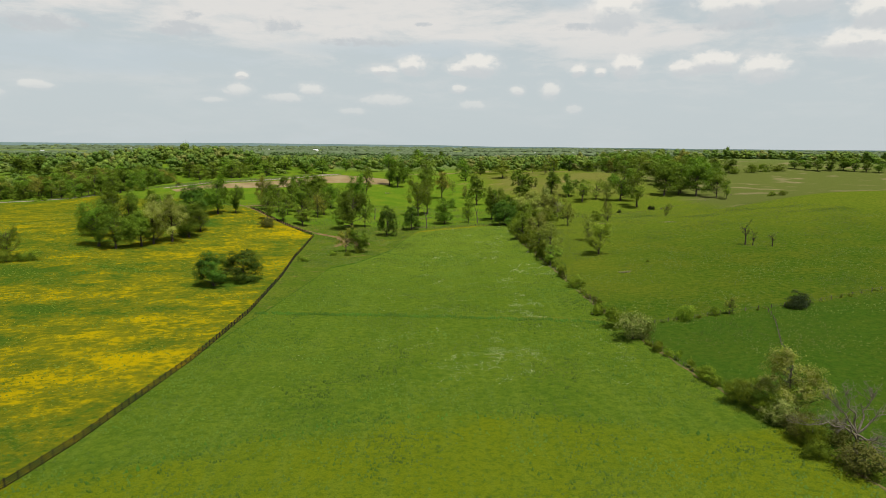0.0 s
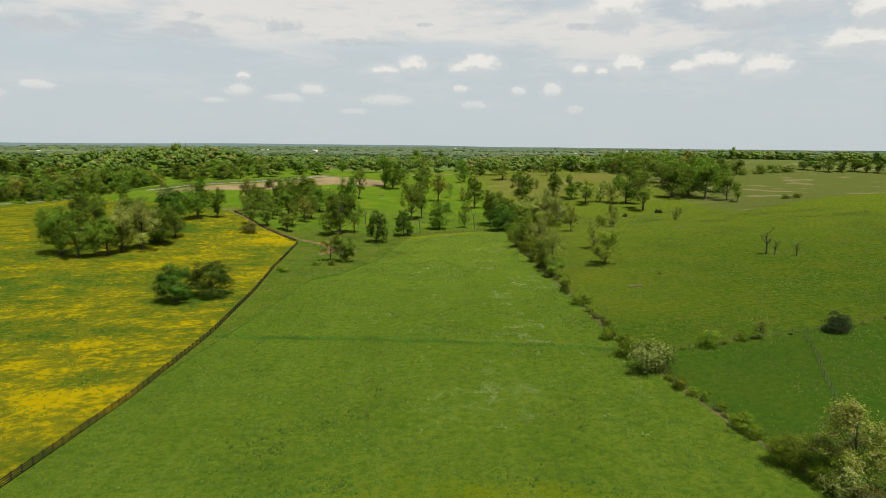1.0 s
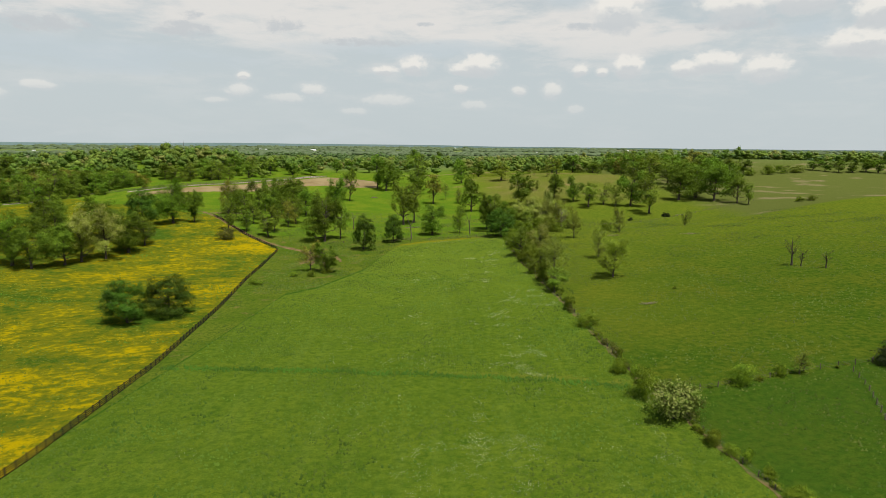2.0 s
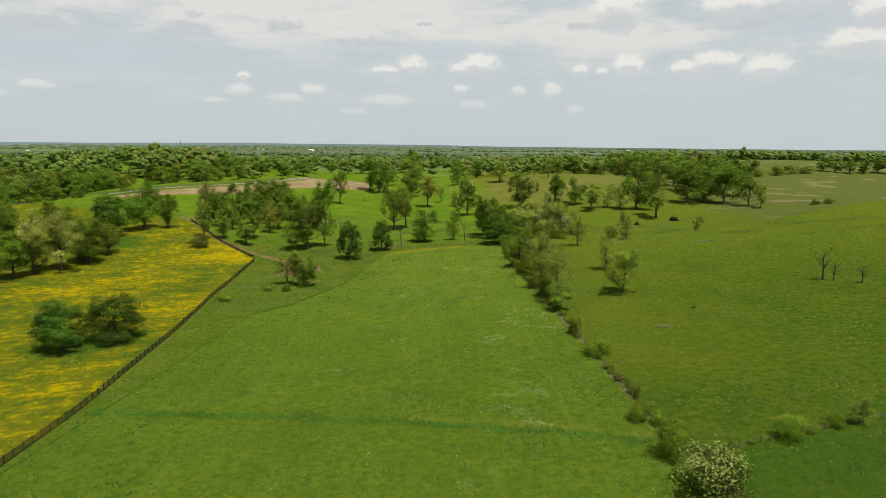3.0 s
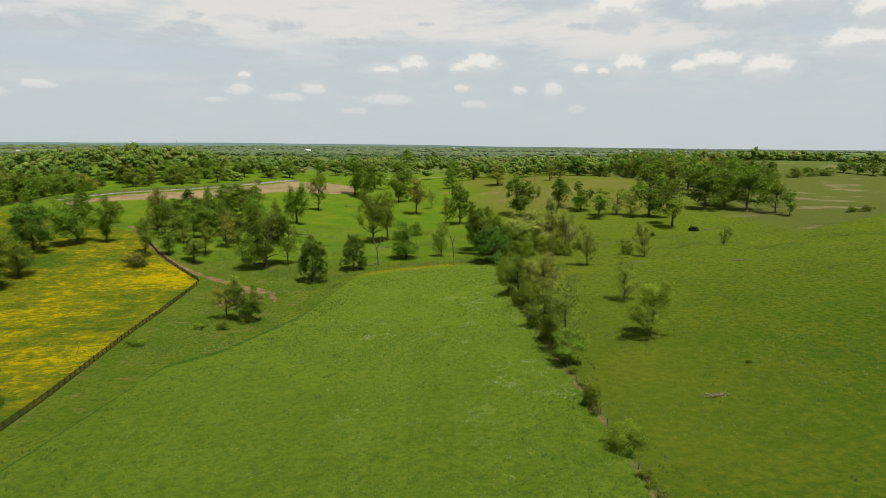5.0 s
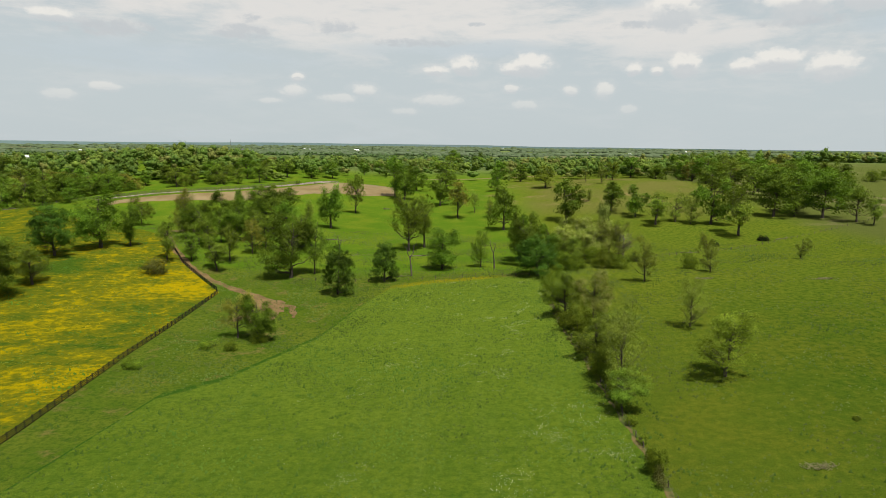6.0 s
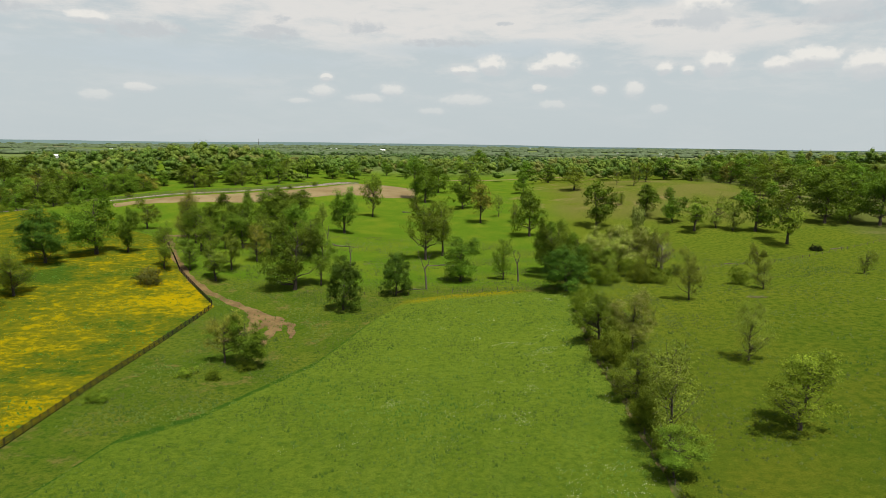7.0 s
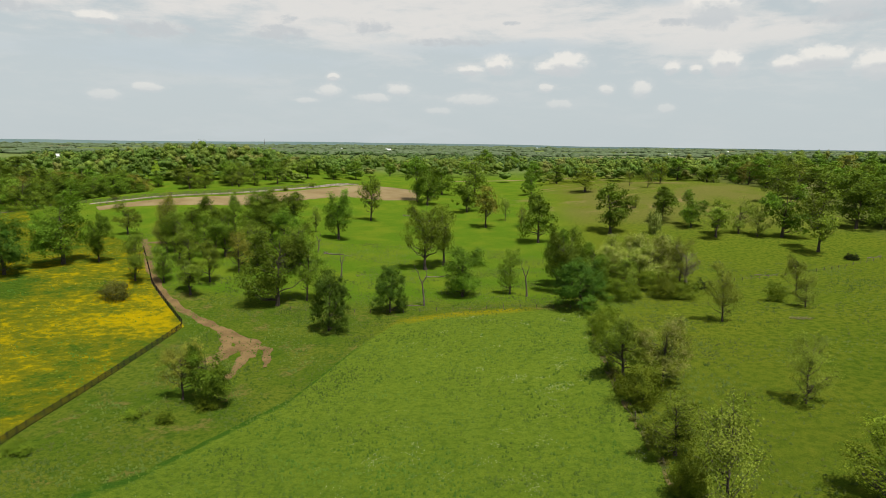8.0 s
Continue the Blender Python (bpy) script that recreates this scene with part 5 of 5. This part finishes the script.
    x, y = spread(15, 70000, 52, 260, 80, 460, lambda x, y: (side_of(HEDGE, x, y) > 1.0) * np.clip(patchiness(x, y, 0.05, 0.6, 11.0) * 1.6 + patchiness(x, y, 0.3, 0.6, 3.0) - 0.5, 0, 0.7))
    scatter("weeds", x, y, 0.42, 0.46, GRASS["weed"], "dark green weed clumps in the pasture", "weeds", 16)
    x, y = spread(17, 60000, -260, -58, 80, 420, lambda x, y: (side_of(FENCE, x, y) < -1.0) * np.clip(patchiness(x, y, 0.05, 0.5, 12.0) * 1.8 + patchiness(x, y, 0.3, 0.6, 4.0) - 0.65, 0, 0.7))
    scatter("weeds", x, y, 0.34, 0.5, GRASS["weed"], "dark green weed clumps in the meadow", "weeds", 18)


build_grass()

# ---- hedgerow undergrowth ----
def build_hedge_brush():
    rng = random.Random(21)
    y = 88.0
    while y < 372:
        x = line_at(HEDGE, y)
        if rng.random() < (0.95 if y < 165 or y > 285 else 0.7):
            plant(rng.choice(("bush", "bush", "bush", "bush", "thicket")), x + rng.uniform(-0.8, 1.2), y, rng.uniform(1.0, 2.6), rng.uniform(1.6, 3.6), coarse=2.0)
        y += rng.uniform(1.6, 4.2)
    for x, y in along_line([(58, 172), (94, 181), (121, 185.5), (152, 196), (200, 210)], 4.0):
        if rng.random() < 0.6:
            plant("bush", x + rng.uniform(-0.5, 0.5), y + rng.uniform(-0.5, 0.5), rng.uniform(0.5, 1.4), rng.uniform(0.9, 2.2), coarse=2.0)


build_hedge_brush()
LITTER = soil_material("dry_litter", (0.045, 0.060, 0.010), (0.125, 0.088, 0.034), (0.060, 0.085, 0.012), 0.5)
draped_strip("trim", [(line_at(HEDGE, y) - 0.3, y) for y in range(84, 372, 12)], [0.9] * 24, LITTER, "strip of dry brown litter under the hedgerow", "litter", 0.08, 14, 1.2)

# ---- fallen wood, farm buildings, distant houses ----
def limb(verts, faces, a, b, r, rng, sag=0.0, steps=7):
    """A crooked tapering limb from a to b; returns its points."""
    pts = []
    for j in range(steps + 1):
        f = j / steps
        wob = 0.06 * (b - a).length * math.sin(math.pi * f)
        pts.append(a.lerp(b, f) + Vector((rng.uniform(-1, 1) * wob, rng.uniform(-1, 1) * wob, rng.uniform(-1, 1) * wob * 0.6 + sag * math.sin(math.pi * f))))
    tube(verts, faces, pts, [r * (1 - 0.8 * j / steps) for j in range(steps + 1)], 6)
    return pts


def sprawling_dead_tree(x, y):
    """A collapsed dead tree: pale limbs spread from a broken stump."""
    rng = random.Random(5)
    thing = tagged(new("collapsed_tree"), "collapsed dead tree with pale sprawling bare limbs in the hedgerow", "dead tree")
    thing.location = (x, y, level(x, y))
    verts, faces = [], []
    limb(verts, faces, Vector((0, 0, -0.4)), Vector((0.3, 0.2, 4.2)), 0.55, rng)
    new("trunk", mesh_from("collapsed_trunk", verts, faces, PALE_BARK, True)).parent = thing
    for end in ((-9, 1, 5.0), (-5.5, -2.5, 7.0), (-1.5, 2, 10.5), (3, 1.5, 10), (6.5, -1, 8), (4, -4.5, 2.0), (1, -6.5, 1.2), (-3, 4, 8.5)):
        verts, faces = [], []
        pts = limb(verts, faces, Vector((0.2, 0.1, rng.uniform(2.2, 4.0))), Vector(end), 0.20, rng, 0.9)
        for _ in range(16):
            p = pts[rng.randrange(2, len(pts))]
            way = (Vector(end).normalized() + Vector((rng.gauss(0, 0.7), rng.gauss(0, 0.7), rng.gauss(0.25, 0.6)))).normalized()
            sub = limb(verts, faces, p, p + way * rng.uniform(1.0, 3.0), 0.055, rng, 0.1, 4)
            for _ in range(5):
                q = sub[rng.randrange(1, 5)]
                limb(verts, faces, q, q + Vector((rng.gauss(0, 0.7), rng.gauss(0, 0.7), rng.gauss(0.3, 0.6))), 0.028, rng, 0, 3)
        new("limb", mesh_from("collapsed_limb", verts, faces, PALE_BARK, True)).parent = thing


sprawling_dead_tree(72.5, 96.5)


def fallen_log(x, y, length, turn, radius, seed, root=False):
    rng = random.Random(seed)
    verts, faces = [], []
    way = Vector((math.cos(math.radians(turn)), math.sin(math.radians(turn)), 0)) * length / 2
    a, b = Vector((x, y, 0)) - way, Vector((x, y, 0)) + way
    a.z, b.z = level(a.x, a.y) + radius * 0.7, level(b.x, b.y) + radius * 0.5
    pts = limb(verts, faces, a, b, radius, rng)
    for _ in range(6):
        p = pts[rng.randrange(3, 8)]
        limb(verts, faces, p, p + Vector((rng.gauss(0, 0.8), rng.gauss(0, 0.8), rng.uniform(0.1, 1.0))), radius * 0.3, rng, 0, 4)
    if root:
        for _ in range(12):
            limb(verts, faces, a, a + Vector((rng.gauss(0, 0.6), rng.gauss(0, 0.6), rng.uniform(-0.2, 1.3))), radius * 0.5, rng, 0, 3)
    tagged(new("fallen_log", mesh_from("fallen_log", verts, faces, PALE_BARK, True)), "grey fallen tree trunk lying in the grass", "log", group="fallen logs")


def brush_pile(x, y, long, seed):
    """Dry pale stalks lying and leaning in a low heap."""
    rng = random.Random(seed)
    verts, faces = [], []
    for _ in range(110):
        a = Vector((rng.gauss(0, 0.33) * long, rng.gauss(0, 0.14) * long, 0.0))
        a.z = level(x + a.x, y + a.y) - level(x, y) + rng.uniform(0.0, 0.15)
        b = a + Vector((rng.gauss(0, 0.5), rng.gauss(0, 0.5), rng.uniform(0.1, 0.5)))
        tube(verts, faces, [a, a.lerp(b, 0.5) + Vector((rng.uniform(-0.1, 0.1), 0, 0.05)), b], [0.05, 0.045, 0.02], 3)
    thing = tagged(new("brush_pile", mesh_from("brush_pile", verts, faces, STRAW, True)), "low heap of dry pale stalks in the pasture", "brush pile", group="brush piles")
    thing.location = (x, y, level(x, y))


STRAW = wood_material("dry_stalks", (0.13, 0.125, 0.05), (0.30, 0.27, 0.14))
brush_pile(79.1, 240.4, 3.4, 1)
brush_pile(142.7, 359.1, 5.0, 2)
brush_pile(104.1, 363.2, 4.0, 3)


def forked_snag(x, y, high, seed):
    """A dead trunk that forks into two or three broken limbs."""
    rng = random.Random(seed)
    thing = tagged(new("dead_tree"), "leafless grey dead tree with broken forked limbs", "dead tree", group="dead trees")
    thing.location = (x, y, level(x, y))
    verts, faces = [], []
    fork = Vector((rng.uniform(-0.08, 0.08) * high, rng.uniform(-0.05, 0.05) * high, high * rng.uniform(0.42, 0.55)))
    tube(verts, faces, [Vector((0, 0, -0.4)), Vector((0, 0, 0.5)), fork * 0.55 + Vector((0.12, 0, 0)), fork], [0.46, 0.34, 0.26, 0.21], 7)
    new("trunk", mesh_from("snag_trunk", verts, faces, GREY_WOOD, True)).parent = thing
    turn = rng.uniform(-0.6, 0.6)
    for q in range(rng.choice((2, 3))):
        verts, faces = [], []
        a = turn + math.pi * q + rng.uniform(-0.4, 0.4)
        reach = high * rng.uniform(0.04, 0.17)
        tip = fork + Vector((math.cos(a) * reach, math.sin(a) * reach * 0.6, high * rng.uniform(0.25, 0.5) * (1.0 if q < 2 else 0.4)))
        pts = limb(verts, faces, fork * 0.98, tip, 0.19, rng, 0.1)
        for _ in range(4):
            p = pts[rng.randrange(2, 8)]
            limb(verts, faces, p, p + Vector((rng.gauss(0, 0.7), rng.gauss(0, 0.5), rng.uniform(0.2, 1.5))), 0.07, rng, 0, 4)
        new("limb", mesh_from("snag_limb", verts, faces, GREY_WOOD, True)).parent = thing


for snag_seed, (snag_x, snag_y, snag_high) in enumerate(((0.7, 379.7, 15.0), (32.6, 389.3, 12.6), (-33.6, 409.1, 9.5), (-52.7, 443.3, 8.0))):
    forked_snag(snag_x, snag_y, snag_high, snag_seed + 3)
fallen_log(-43.6, 441.0, 11, -8, 0.35, 0, True)
fallen_log(0.4, 415.5, 8, 12, 0.3, 1, False)
fallen_log(9.4, 414.7, 5, -10, 0.22, 2, False)
fallen_log(-33.1, 557.3, 5, 15, 0.3, 3, True)
fallen_log(186.4, 480.1, 8, 20, 0.25, 4, False)
fallen_log(124.8, 438.5, 9, 8, 0.2, 5, False)
fallen_log(-2.8, 379.1, 6, 5, 0.2, 6, False)
fallen_log(-27.3, 414.3, 4, 40, 0.15, 7, False)


def child(thing, name, me):
    ob = new(name, me)
    ob.parent = thing
    return ob


def farm_building(name, x, y, long, wide, high, turn, wall, roof, label):
    """A gabled building: walls, overhanging roof and a door."""
    thing = tagged(new(name), label, "building")
    thing.matrix_basis = pose(x, y, level(x, y), 0, 0, turn)
    h, r = high, high + wide * 0.28
    a, b = long / 2, wide / 2
    verts = [(-a, -b, -1), (a, -b, -1), (a, b, -1), (-a, b, -1), (-a, -b, h), (a, -b, h), (a, b, h), (-a, b, h), (-a, 0, r), (a, 0, r)]
    faces = [(0, 1, 5, 4), (2, 3, 7, 6), (1, 2, 6, 9, 5), (3, 0, 4, 8, 7)]
    child(thing, "wall", mesh_from(name + "_wall", verts, faces, wall))
    e, t = 0.5, 0.15
    drop = e * (r - h) / b
    top = [(-a - e, -b - e, h - drop), (a + e, -b - e, h - drop), (a + e, 0, r), (-a - e, 0, r), (a + e, b + e, h - drop), (-a - e, b + e, h - drop)]
    verts = [(p[0], p[1], p[2] + 0.05) for p in top] + [(p[0], p[1], p[2] + 0.05 + t) for p in top]
    faces = [(0, 1, 2, 3), (3, 2, 4, 5), (6, 7, 8, 9), (9, 8, 10, 11), (0, 1, 7, 6), (4, 5, 11, 10), (1, 2, 8, 7), (2, 4, 10, 8), (0, 3, 9, 6), (3, 5, 11, 9)]
    child(thing, "roof", mesh_from(name + "_roof", verts, faces, roof))
    child(thing, "door", bm_mesh(name + "_door", box(long * 0.12, 0.12, high * 0.75), GREY_WOOD)).location = (0, -b - 0.05, 0)
    return thing


WHITE_WALL, wall_nodes = material("white_boards")
finish(wall_nodes, wall_nodes.mix(wall_nodes.noise(place(wall_nodes), 0.6, 4.0), (0.62, 0.62, 0.60), (0.74, 0.74, 0.72)), 0.7)
METAL_ROOF, roof_nodes = material("pale_metal_roof")
finish(roof_nodes, roof_nodes.mix(roof_nodes.noise(place(roof_nodes), 0.3, 4.0), (0.52, 0.54, 0.55), (0.70, 0.71, 0.71)), 0.5)
DARK_ROOF, roof_nodes = material("dark_roof")
finish(roof_nodes, roof_nodes.mix(roof_nodes.noise(place(roof_nodes), 0.4, 4.0), (0.07, 0.07, 0.075), (0.14, 0.13, 0.13)), 0.7)

farm_building("barn", -969, 1486, 26, 14, 6, 20, WHITE_WALL, METAL_ROOF, "white barn with pale metal roof among distant trees")
farm_building("barn", 1300, 2210, 34, 16, 9, -15, WHITE_WALL, METAL_ROOF, "white barn with pale metal roof on the far plain")


def build_far_houses():
    rng = random.Random(31)
    first = [farm_building("farmhouse", -900, 2600, 15, 10, 6, 10, WHITE_WALL, DARK_ROOF, "small white farmhouse far across the plain"),
             farm_building("shed", -500, 2900, 24, 12, 5, 40, WHITE_WALL, METAL_ROOF, "long white farm shed far across the plain")]
    for ob in first:
        tagged(ob, group="far houses")
    for j in range(26):
        a, r = math.radians(rng.uniform(-40, 38)), rng.uniform(2600, 4400)
        x, y = r * math.sin(a), r * math.cos(a)
        copy_thing(first[j % 2], pose(x, y, level(x, y) + 1.0, 0, 0, rng.uniform(0, 180)) @ Matrix.Diagonal((0.5, 0.5, 0.5, 1)))


build_far_houses()


def radio_mast(x, y, high):
    thing = tagged(new("radio_mast"), "slender grey radio mast on the horizon", "mast")
    thing.location = (x, y, level(x, y))
    verts, faces = [], []
    tube(verts, faces, [Vector((0, 0, high * j / 6)) for j in range(7)], [2.2 - 0.2 * j for j in range(7)], 6)
    new("shaft", mesh_from("mast_shaft", verts, faces, GREY_WOOD)).parent = thing
    verts, faces = [], []
    tube(verts, faces, [Vector((0, 0, high)), Vector((0, 0, high + 14))], [0.7, 0.4], 6)
    new("antenna", mesh_from("mast_antenna", verts, faces, GREY_WOOD)).parent = thing


radio_mast(-1450, 3880, 32)
